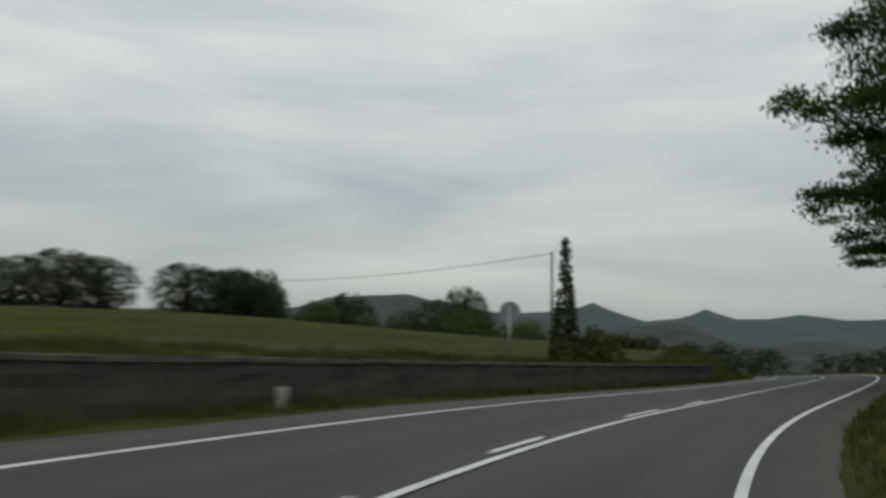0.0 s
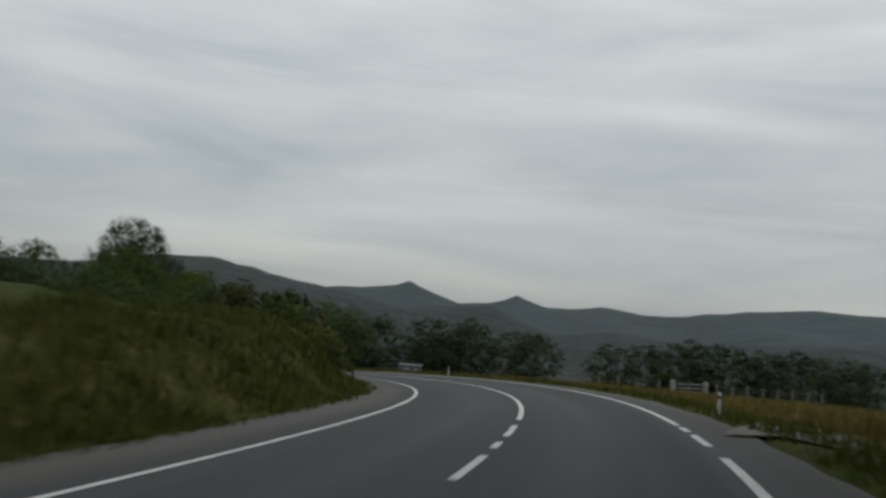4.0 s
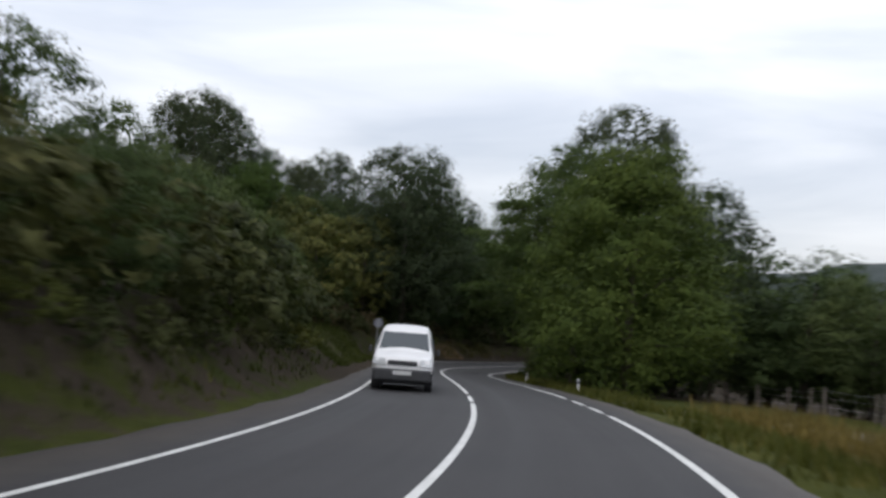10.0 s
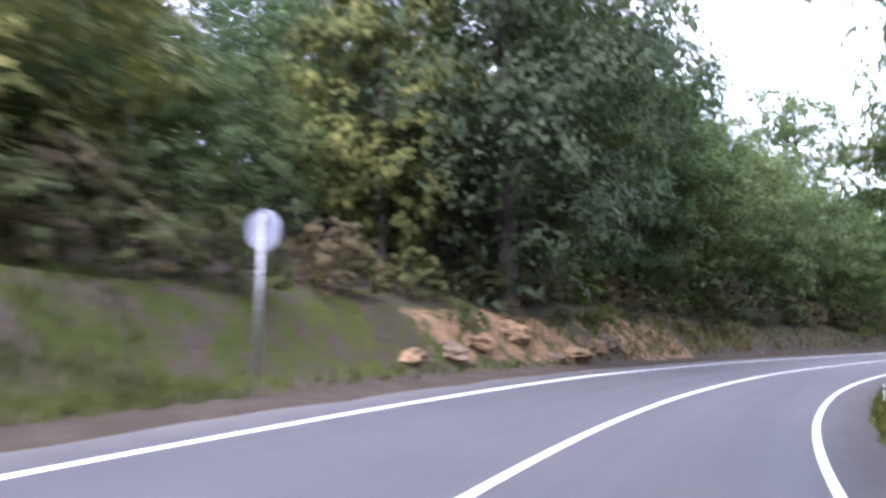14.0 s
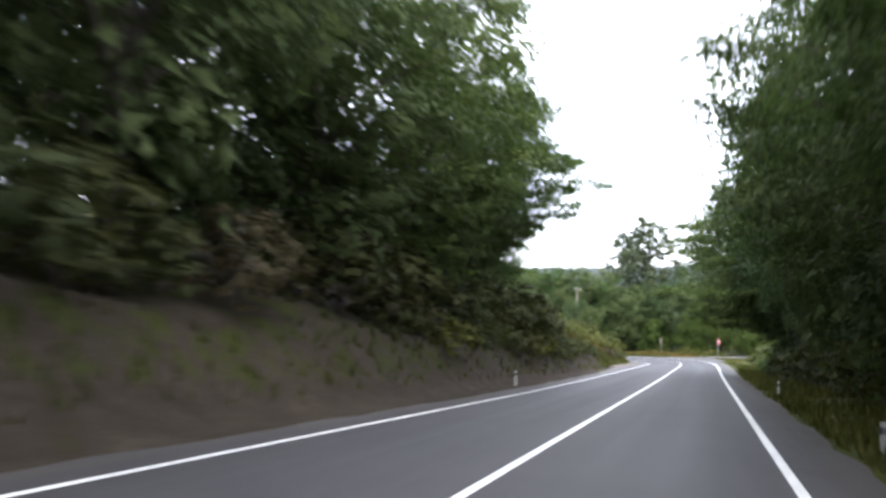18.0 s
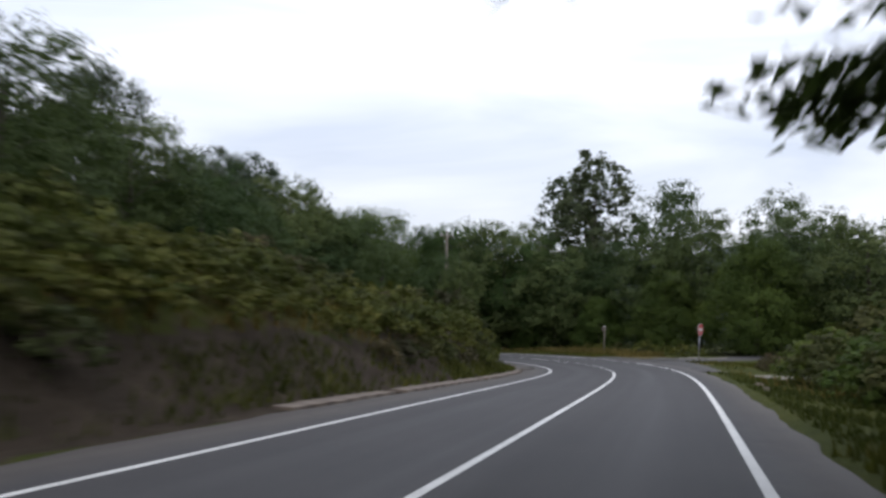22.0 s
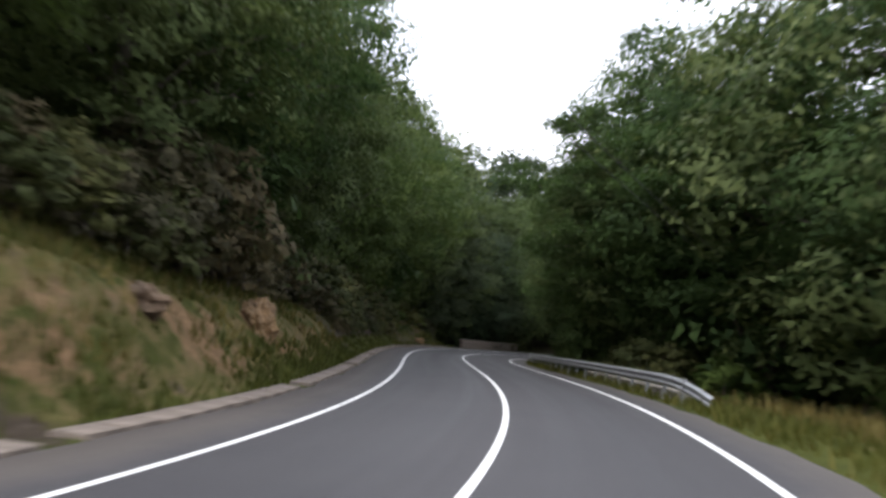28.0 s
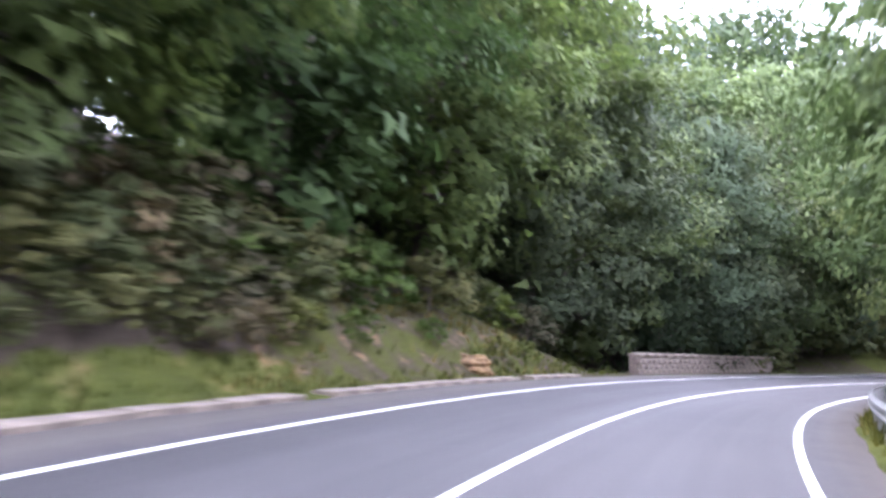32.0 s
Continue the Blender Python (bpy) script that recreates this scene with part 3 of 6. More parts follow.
def crown_shape(rng, count, high, low, wide, profile, inner=False):
    """Middles of leaf clumps in a crown between low and high; profile gives its half width at a share of its height."""
    out = []
    lumps = rng.random(3) * 6.28
    while len(out) < count:
        h = rng.random()
        ang = rng.random() * 2 * np.pi
        lim = profile(h) * wide * (0.86 + 0.14 * math.sin(3 * ang + lumps[0] + 4 * h) + 0.10 * math.sin(5 * ang + lumps[1] - 7 * h))
        q = rng.random() * 0.6 if inner else rng.random() ** 0.4
        out.append((math.cos(ang) * q * lim, math.sin(ang) * q * lim, low + h * (high - low)))
    return np.array(out)


def leaves(rng, clumps, per, spread, size, droop=0.25, simple=False):
    """Many pointed leaves round the clumps' middles."""
    n = len(clumps) * per
    mid = np.repeat(clumps, per, 0)
    off = rng.normal(0, 1, (n, 3))
    off = off / np.linalg.norm(off, axis=1, keepdims=True) * (rng.random((n, 1)) ** 0.5)
    flat = np.hypot(off[:, 0], off[:, 1])
    off[:, 2] = off[:, 2] * 0.42 + 0.18 - 0.5 * flat * flat
    reach = np.repeat(spread * (0.55 + 0.9 * rng.random(len(clumps))), per)[:, None]
    p = mid + off * reach
    out = off + np.c_[mid[:, :2] * 0.12, np.full(n, 0.55)]
    out = out / np.linalg.norm(out, axis=1, keepdims=True)
    d = rng.normal(0, 1, (n, 3)) + np.c_[off[:, :2] * 1.2, np.full(n, -droop)]
    d = d - out * (d * out).sum(1, keepdims=True) * 0.8
    d = d / (np.linalg.norm(d, axis=1, keepdims=True) + 1e-9)
    side = np.cross(d, out)
    side = side / (np.linalg.norm(side, axis=1, keepdims=True) + 1e-9)
    ln = size * (0.5 + rng.random((n, 1)))
    if simple:
        v = np.stack([p - d * ln * 0.5 + side * ln * 0.36, p - d * ln * 0.4 - side * ln * 0.36, p + d * ln * 0.62], 1).reshape(-1, 3)
        return v, np.arange(3 * n).reshape(-1, 3)
    v = np.stack([p - d * ln * 0.5, p + side * ln * 0.3, p + d * ln * 0.5 - out * ln * 0.12, p - side * ln * 0.3], 1).reshape(-1, 3)
    return v, np.arange(4 * n).reshape(-1, 4)


TALL = {}


def lobed_crown(rng, high, low, wide, profile, lobes, twigs, per, size, flat=0.95, tight=1.0, ragged=0.18):
    """A crown of rounded boughs: each bough carries twigs on its upper and outer side, each twig a tuft of leaves."""
    tall = high - low
    k = np.arange(lobes)
    h = (k + rng.random(lobes)) / lobes
    ang = k * 2.39996 + rng.normal(0, 0.35, lobes)
    prof = np.array([profile(q) for q in h])
    env = prof * wide * (0.88 + 0.2 * rng.random(lobes))
    big = np.clip(wide * (0.30 + 0.14 * rng.random(lobes)) * (0.55 + 0.55 * prof), 0.12 * wide, None)
    big = np.minimum(big, tall * 0.2)
    mid_r = np.maximum(env - big * 0.85, 0)
    mids = np.stack([np.cos(ang) * mid_r, np.sin(ang) * mid_r, low + big * flat * 0.7 + h * (tall - big * flat * 1.6)], -1)
    out = np.stack([np.cos(ang), np.sin(ang), np.zeros(lobes)], -1)
    d = rng.normal(0, 1, (lobes, twigs, 3)) * (1, 1, 0.9) + out[:, None] * 0.7 + np.array((0, 0, 0.55))
    d = d / np.linalg.norm(d, axis=2, keepdims=True)
    far = 0.72 + 0.3 * rng.random((lobes, twigs, 1)) + (rng.random((lobes, twigs, 1)) < ragged) * 0.32 * rng.random((lobes, twigs, 1))
    tips = mids[:, None] + d * far * big[:, None, None] * (1, 1, flat)
    n = lobes * twigs * per
    tips, dirs = np.repeat(tips.reshape(-1, 3), per, 0), np.repeat(d.reshape(-1, 3), per, 0)
    tuft = tight * np.repeat(np.repeat(big, twigs) * (0.20 + 0.12 * rng.random(lobes * twigs)), per)[:, None]
    off = rng.normal(0, 0.62, (n, 3)) * (1, 1, 0.7)
    p = tips + off * tuft
    up = dirs * 0.9 + off * 0.45 + (0, 0, 0.3)
    up = up / np.linalg.norm(up, axis=1, keepdims=True)
    lie = rng.normal(0, 1, (n, 3)) + dirs * (0.6, 0.6, 0.0) + (0, 0, -0.35)
    lie = lie - up * (lie * up).sum(1, keepdims=True) * 0.75
    lie = lie / (np.linalg.norm(lie, axis=1, keepdims=True) + 1e-9)
    side = np.cross(lie, up)
    side = side / (np.linalg.norm(side, axis=1, keepdims=True) + 1e-9)
    ln = size * (0.55 + 0.9 * rng.random((n, 1)))
    v = np.stack([p - lie * ln * 0.5 + side * ln * 0.33, p - lie * ln * 0.4 - side * ln * 0.33, p + lie * ln * 0.62], 1).reshape(-1, 3)
    return v, np.arange(3 * n).reshape(-1, 3), mids


def spray_axis(rng, k, count, high, reach):
    """The line of a long flat bough that leaves the trunk and bends down to a pointed tip."""
    h = (k + 0.5 * rng.random()) / count
    ang = k * 2.39996 + rng.normal(0, 0.3)
    far = reach * (0.78 + 0.3 * rng.random()) * math.sin(math.pi * (0.14 + 0.66 * h)) ** 0.7
    z0 = high * (0.24 + 0.52 * h)
    z1 = z0 + far * rng.uniform(-0.12, 0.20)
    side = np.array([math.cos(ang), math.sin(ang), 0.0])
    return np.array([0, 0, z0]), side * far * 0.5 + (0, 0, (z0 + z1) / 2 + 0.10 * far), side * far + (0, 0, z1)


def spray_leaves(rng, a, m, b, twigs, per, size):
    """Tufts of leaves in one flat layer along a bough, widest in its middle."""
    u = 0.22 + 0.78 * rng.random(twigs) ** 0.85
    u[:3] = 1.0, 0.97, 0.93
    w = u[:, None]
    on = a * (1 - w) ** 2 + 2 * m * w * (1 - w) + b * w ** 2
    along = (b - a) / (np.linalg.norm(b - a) + 1e-9)
    across = np.cross(along, (0, 0, 1.0))
    across = across / np.linalg.norm(across)
    reach = np.linalg.norm((b - a)[:2])
    half = reach * 0.34 * np.sin(math.pi * np.clip(u, 0, 1) ** 0.8) ** 0.8 + 0.12
    out = (2 * rng.random(twigs) - 1) * half
    mid = on + across * out[:, None] + along * np.abs(out)[:, None] * 0.35 - np.array((0, 0, 0.16)) * np.abs(out)[:, None]
    n = twigs * per
    p = np.repeat(mid, per, 0) + rng.normal(0, 1, (n, 3)) * (0.26, 0.26, 0.13)
    up = rng.normal(0, 0.5, (n, 3)) + (0, 0, 1.0)
    up = up / np.linalg.norm(up, axis=1, keepdims=True)
    lie = rng.normal(0, 0.8, (n, 3)) + along * 0.5 + (0, 0, -0.4)
    lie = lie - up * (lie * up).sum(1, keepdims=True) * 0.8
    lie = lie / (np.linalg.norm(lie, axis=1, keepdims=True) + 1e-9)
    side = np.cross(lie, up)
    ln = size * (0.55 + 0.9 * rng.random((n, 1)))
    v = np.stack([p - lie * ln * 0.5 + side * ln * 0.33, p - lie * ln * 0.4 - side * ln * 0.33, p + lie * ln * 0.62], 1)
    return v.reshape(-1, 3), np.arange(3 * n).reshape(-1, 3)


def build_tree(name, label, category, seed, high, low, wide, profile, leaf, lobes, twigs, per, size, trunk=0.22, limbs=9, core=40, flat=0.95, ragged=0.18, tight=1.0, sprays=0, reach=0.0):
    rng = np.random.default_rng(seed)
    top = holder(name, label, category)
    v, f, mids = lobed_crown(rng, high, low, wide, profile, lobes, twigs, per, size, flat, tight, ragged)
    f = f.tolist()
    axes = [spray_axis(rng, k, sprays, high, reach) for k in range(sprays)]
    for a, m, b in axes:
        v2, f2 = spray_leaves(rng, a, m, b, int(26 + 2.2 * reach), 26, size)
        f += (f2 + len(v)).tolist()
        v = np.concatenate([v, v2])
    if core:
        # the shaded inner leaves, which close the crown
        spread = wide * 0.3
        v2, f2 = leaves(rng, crown_shape(rng, core, low + (high - low) * 0.86, low + 0.2, wide * 0.86, profile, True), 22, spread, min(0.32, spread * 0.3), simple=True)
        f += (f2 + len(v)).tolist()
        v = np.concatenate([v, v2])
    link_mesh("crown", v, f, leaf, top, smooth=False)
    bend = rng.normal(0, 0.25, 2) * high / 12
    path = [(bend[0] * h * h, bend[1] * h * h, h * high * 0.86 - 0.25) for h in np.linspace(0, 1, 6)]
    tv, tf = tube(path, [trunk * q for q in (1.35, 1.0, 0.85, 0.65, 0.4, 0.12)], 9)
    vs, fs, base = [tv], [tf], len(tv)
    for k in range(limbs):
        tip = mids[(k * 7 + seed) % len(mids)]
        h = min(0.95, max(0.12, (tip[2] - 0.18 * high * rng.random() - 0.1 * high) / (0.86 * high)))
        root = np.array([bend[0] * h * h, bend[1] * h * h, h * high * 0.86])
        mid = (root + tip) / 2 + (0, 0, 0.05 * high)
        lv, lf = tube([root, mid, tip], [trunk * 0.42 * (1.1 - h), trunk * 0.25 * (1.1 - h), trunk * 0.06], 5)
        vs.append(lv), fs.append(lf + base)
        ring = min(4, int(h * 5)) * 9 + k % 8
        fs.append(np.array([[ring, ring + 1, base + 1, base]]))
        base += len(lv)
    for k, (a, m, b) in enumerate(axes):
        h = min(0.98, a[2] / (high * 0.86))
        root = np.array([bend[0] * h * h, bend[1] * h * h, a[2]])
        lv, lf = tube([root, (root + 2 * m + b) / 4, b], [trunk * 0.36 * (1.1 - h), trunk * 0.2 * (1.1 - h), trunk * 0.03], 5)
        ring = min(4, int(h * 5)) * 9 + k % 8
        vs.append(lv), fs.append(lf + base), fs.append(np.array([[ring, ring + 1, base + 1, base]]))
        base += len(lv)
    link_mesh("trunk" if category == "tree" else "stem", np.concatenate(vs), np.concatenate(fs), BARK, top)
    TALL[top] = high
    return top


ROUND = lambda h: math.sin(math.pi * (0.14 + 0.76 * h)) ** 0.6  # noqa: E731
FULL = lambda h: (1.0 - 0.9 * max(0, h - 0.25) ** 1.3) * (0.75 + min(h, 0.25))  # noqa: E731
SPIRE = lambda h: 0.35 + 0.65 * math.sin(math.pi * (0.15 + 0.8 * h))  # noqa: E731
CONE = lambda h: 1.02 - h  # noqa: E731
DOME = lambda h: math.sqrt(max(0.02, 1 - h * h))  # noqa: E731
SPREAD = lambda h: 0.30 + 0.70 * math.sin(math.pi * min(1.0, 0.04 + 0.84 * h)) ** 0.9  # noqa: E731

OAKS = [build_tree("oak_tree", "broad green deciduous tree on the wooded slope", "tree", 10 + k, 12, 0.6 + k * 0.3, 4.6, ROUND, LEAF_OAK, 26 + 4 * k, 18, 25, 0.19, limbs=8, core=50) for k in range(3)]
BIG_OAK = build_tree("dark_oak", "tall dark green oak with a domed crown", "tree", 14, 18, 0.8, 6.2, ROUND, LEAF_DARK, 48, 26, 28, 0.21, 0.3, 12, 120)
NEAR_TREES = [build_tree("roadside_tree", "leafy green tree with branches hanging over the road", "tree", 20 + k, 12, 0.9, 5.0, SPREAD, LEAF_OAK if k else LEAF_MAPLE, 34, 20, 32, 0.145, 0.24, 14, 110, 0.65, 0.3, 0.85, 14, 5.0) for k in range(2)]
DARK_TREES = [build_tree("woodland_tree", "dense dark green woodland tree", "tree", 30 + k, 13, 0.3, 4.8, ROUND, LEAF_DARK, 26, 12, 13, 0.36, limbs=3, core=40) for k in range(3)]
BROAD = build_tree("spreading_tree", "broad roadside tree with boughs spreading over the road", "tree", 25, 16, 3.0, 5.9, SPREAD, LEAF_MAPLE, 60, 22, 40, 0.165, 0.3, 12, 240, 0.6, 0.3, 0.8, 40, 8.6)
LIME = build_tree("lime_tree", "bright green lime tree with foliage down to the grass", "tree", 40, 20, 0.4, 8.4, FULL, LEAF_LIGHT, 64, 28, 22, 0.27, 0.34, 12, 220, 0.7, 0.3)
POPLAR = build_tree("poplar_tree", "tall grey-green poplar tree", "tree", 41, 20, 3.0, 3.4, SPIRE, LEAF_GREY, 34, 16, 16, 0.3, 0.22, 16, 60, 1.1, 0.3)
SLIM = build_tree("young_cypress", "slender dark young cypress behind the roadside wall", "tree", 42, 5.2, 0.1, 0.62, CONE, LEAF_DARK, 36, 10, 7, 0.12, 0.05, 14, 8, 1.6, 0.7)
GOLD = build_tree("chestnut_tree", "chestnut tree with pale yellow flower tassels", "tree", 43, 8, 0.8, 2.7, ROUND, LEAF_GOLD, 26, 16, 16, 0.22, 0.14, 9, 50, 0.7, 0.3)
SHRUBS = [build_tree("shrub", "tangled green shrub on the cut bank", "shrub", 50 + k, 2.4, 0.0, 1.5, DOME, LEAF_SCRUB, 14, 9, 10, 0.17, 0.04, 5, 12, ragged=0.4) for k in range(2)]
DRY_SHRUB = build_tree("withered_shrub", "grey-brown withered shrub on the bank", "shrub", 54, 2.8, 0.0, 1.6, DOME, LEAF_DRY, 14, 10, 9, 0.17, 0.05, 10, 8, ragged=0.5)
GREEN_SHRUB = build_tree("bright_shrub", "bright green leafy bush", "shrub", 55, 2.2, 0.0, 1.4, DOME, LEAF_LIGHT, 14, 9, 10, 0.17, 0.04, 5, 12, ragged=0.35)
GORSE = build_tree("gorse_bush", "low olive green gorse bush on the bank", "shrub", 56, 1.3, 0.0, 1.1, DOME, LEAF_GORSE, 12, 8, 9, 0.13, 0.03, 4, 10, ragged=0.4)
used = set()


def plant(proto, s, r, high, wide=None, group="", turn=None, up=-0.1):
    """Sets a copy of a plant, or the plant itself the first time, to a height in metres."""
    dice = random.Random(round(s * 97 + r * 31))
    k = high / TALL[proto]
    m = upright(s, r, dice.random() * 360 if turn is None else turn, k, up, wide=k * (wide or 1.0))
    if proto in used:
        ob = copy_thing(proto, m @ Matrix.Diagonal((*(1 / v for v in proto.scale), 1)))
    else:
        used.add(proto)
        proto.matrix_basis = m
        ob = proto
    if group:
        ob["group"] = group
    return ob


def any_of(kinds, s):
    return kinds[int(s * 7) % len(kinds)]


def row_of(kinds, s0, s1, step, r, high, group, wide=1.0, jitter=1.5, vary=0.2):
    """A loose row of plants beside the road."""
    dice = random.Random(round(s0 * 13 + r * 7 + step * 3))
    s = s0
    while s < s1:
        at, out, size = s + (dice.random() - 0.5) * step * 0.7, r + (dice.random() - 0.5) * 2 * jitter, high * (1 + vary * (dice.random() * 2 - 1))
        kind = kinds[dice.randrange(len(kinds))]
        plant(kind, at, out, size, wide, group)
        s += step


# field trees behind the meadow
for s, r, h, w in ((113, -78, 6.6, 1.8), (111, -73, 7.2, 1.8), (109, -69, 6.6, 1.8), (116, -83, 6.2, 1.9), (120, -88, 6.6, 1.9), (106, -60, 6.2, 1.9), (105, -56, 6.0, 1.9), (103.5, -52, 5.0, 1.6),
                   (101, -46, 3.6, 1.6), (97, -34, 4.6, 1.3), (97.5, -37, 3.2, 1.7), (99, -41, 2.4, 1.6), (126, -95, 7, 1.9), (132, -102, 7, 1.9)):
    plant(BIG_OAK if r < -50 else any_of(OAKS, s), s, r, h, w, "trees behind the meadow", up=-0.8)
plant(SLIM, 35.6, -7.9, 5.6, 1.2)
plant(SLIM, 36.5, -8.0, 3.6, 1.3)
plant(SLIM, 35.0, -8.0, 2.8, 1.4)
for s, r, h in ((36.6, -7.2, 1.5), (38.2, -7.6, 1.9), (34.6, -7.6, 1.2), (39.8, -7.4, 1.3)):
    plant(any_of(SHRUBS, s), s, r, h)

# the tree beside the road at the start, with its undergrowth
plant(BROAD, 42.0, 9.0, 21.0, 0.82, turn=40)
plant(BROAD, 57.5, 9.4, 17.5, 1.08, turn=160)
plant(NEAR_TREES[1], 50.0, 10.5, 11.0, 1.0)
plant(NEAR_TREES[1], 66, 13.0, 13, 1.1)
for s, r, h in ((50, 10, 3), (54, 9, 2.8), (58, 9, 3.2), (62, 9.5, 3.5), (57, 12, 4), (66, 12, 3.5), (46, 10, 2.6), (43.5, 7.6, 1.6), (47, 7.2, 1.9), (50, 6.9, 1.7)):
    plant(any_of(SHRUBS, s), s, r, h, 1.2, "undergrowth")

# the cut bank before the first junction
row_of([GORSE, SHRUBS[1], GORSE], 88, 100, 3.0, -8.0, 1.1, "bank shrubs", 1.2, 1.0)
row_of([SHRUBS[0], SHRUBS[1], DRY_SHRUB], 96, 110, 2.2, -7.6, 1.5, "bank shrubs", 1.15, 0.8)
row_of([SHRUBS[0], SHRUBS[1], SHRUBS[1], OAKS[2], SHRUBS[0]], 110, 164, 2.4, -7.2, 2.9, "bank shrubs", 1.15, 0.7)
row_of([SHRUBS[0], SHRUBS[1], GORSE], 94, 160, 2.8, -6.2, 1.1, "bank shrubs", 1.1, 0.3)
row_of([SHRUBS[0], OAKS[1], SHRUBS[1]], 112, 122, 2.2, -9.6, 3.4, "bank shrubs", 1.1, 0.6, 0.12)
row_of(OAKS, 121, 166, 3.6, -10.5, 3.4, "trees on the slope", 1.1, 1.0)
row_of(OAKS, 128, 150, 4.4, -15, 4.5, "trees on the slope", 1.2, 1.5)
row_of(OAKS, 151, 172, 4.6, -15, 6.7, "trees on the slope", 1.05, 1.5)
row_of(DARK_TREES, 136, 152, 5.0, -22, 4.8, "trees on the slope", 1.3, 2)
row_of(DARK_TREES, 153, 176, 5.0, -22, 6.4, "trees on the slope", 1.1, 2)
# the slope above the round sign and the clay cutting
row_of([SHRUBS[0], SHRUBS[1], DRY_SHRUB, DRY_SHRUB], 164, 190, 3.0, -9.4, 2.6, "bank shrubs", 1.15, 0.6)
row_of([SHRUBS[0], DRY_SHRUB, GREEN_SHRUB], 188, 228, 2.8, -8.4, 1.9, "bank shrubs", 1.1, 0.5)
row_of([GORSE, SHRUBS[1], DRY_SHRUB], 200, 230, 3.2, -6.2, 0.9, "bank shrubs", 1.1, 0.5)
row_of(OAKS, 166, 175, 3.4, -12.2, 3.8, "trees on the slope", 1.2, 0.8, 0.15)
row_of(OAKS, 176, 197, 3.8, -12.6, 5.4, "trees on the slope", 1.2, 1.0, 0.15)
plant(OAKS[2], 175, -16, 6.2, 1.0, "trees on the slope")
plant(OAKS[1], 180.5, -16.5, 8.4, 1.1, "trees on the slope")
plant(OAKS[0], 184.5, -20.5, 9.0, 1.2, "trees on the slope")
row_of(OAKS, 176, 197, 4.4, -18.5, 7.2, "trees on the slope", 1.2, 1.5, 0.15)
row_of(OAKS, 206, 228, 5.5, -17.5, 11.0, "trees on the slope", 1.1, 1.5)
row_of(DARK_TREES, 176, 197, 5.0, -25, 8.2, "trees on the slope", 1.3, 1.5, 0.12)
for s, r, h, w in ((199.5, -28.0, 17.2, 0.95), (208.5, -31.5, 17.6, 0.95), (221.0, -24.5, 17.0, 0.9), (212.5, -22.5, 14.2, 0.6), (190.5, -33, 10.0, 1.1), (214.5, -28, 14.6, 0.9)):
    plant(BIG_OAK, s, r, h, w, "trees on the slope")
row_of(DARK_TREES, 228, 266, 5.0, -25, 13.5, "trees on the slope", 1.2, 2)
row_of(OAKS, 268, 288, 4.0, -14.5, 4.6, "trees on the slope", 1.3, 1)
row_of(DARK_TREES, 268, 290, 5.0, -23, 7.0, "trees on the slope", 1.3, 1.5)
row_of(DARK_TREES, 198, 240, 4.6, -21, 9.0, "trees on the slope", 1.2, 1)
row_of(DARK_TREES, 228, 266, 5.0, -16, 13.0, "trees on the slope", 1.1, 1.5)
plant(GOLD, 201, -10.6, 10.6, 0.85)
plant(GOLD, 187, -10.8, 8.6, 1.2)
plant(GOLD, 192.5, -14.5, 9.6, 1.1)
plant(LIME, 193.5, -18.5, 11.5, 1.0, "trees on the slope")
plant(BIG_OAK, 205.2, -7.8, 19.1, 1.08, "trees over the road")
for s, r, h, w in ((216, -10, 17.5, 0.95), (228, -9, 14, 1.05), (237, -8.4, 13, 1.1), (246, -7.8, 20.0, 0.66), (255, -8.2, 12.5, 1.1), (271.5, -9.5, 7.5, 1.1), (210.5, -9.4, 15, 0.9), (222.5, -9.6, 16, 1.0)):
    plant(NEAR_TREES[1], s, r, h, w, "trees over the road")
plant(BROAD, 273.5, -9.0, 12.8, 1.0, "trees over the road")
plant(NEAR_TREES[0], 284.0, -10.0, 9.5, 0.55, "trees over the road")
plant(NEAR_TREES[0], 262.5, -8.4, 13.2, 1.08, "trees over the road")
row_of([SHRUBS[0], SHRUBS[1], GORSE], 256, 288, 2.2, -6.0, 1.1, "bank shrubs", 1.2, 0.4)
plant(NEAR_TREES[1], 231.5, -13, 16, 0.75, "trees over the road")
row_of([SHRUBS[0], SHRUBS[1], DRY_SHRUB], 230, 284, 2.8, -7.2, 2.4, "bank shrubs", 1.2, 0.6)
# the gorse bank and the garden before the second junction
row_of([SHRUBS[0], SHRUBS[1]], 274, 298, 1.3, -6.3, 1.0, "bank shrubs", 1.3, 0.3)
row_of([GORSE], 297, 320, 1.3, -7.0, 0.85, "gorse bank", 1.4, 0.3)
row_of([GORSE, GORSE, SHRUBS[1], GORSE], 282, 316, 1.7, -8.0, 1.1, "gorse bank", 1.25, 0.35)
row_of([GORSE, GORSE, SHRUBS[1], GORSE], 316, 333, 1.7, -7.2, 1.1, "gorse bank", 1.25, 0.6)
row_of([DRY_SHRUB, GORSE, DRY_SHRUB, SHRUBS[1]], 311, 335, 1.1, -6.3, 0.7, "gorse bank", 1.3, 0.35)
row_of([DRY_SHRUB, GORSE, GORSE], 316, 336, 1.4, -8.6, 1.2, "gorse bank", 1.3, 0.6)
row_of([GORSE, GORSE, SHRUBS[0]], 282, 326, 2.2, -9.3, 1.5, "gorse bank", 1.25, 0.8)
row_of([GORSE, GORSE, GREEN_SHRUB, DRY_SHRUB, GORSE], 284, 320, 2.0, -11.6, 1.6, "gorse bank", 1.2, 1.0)
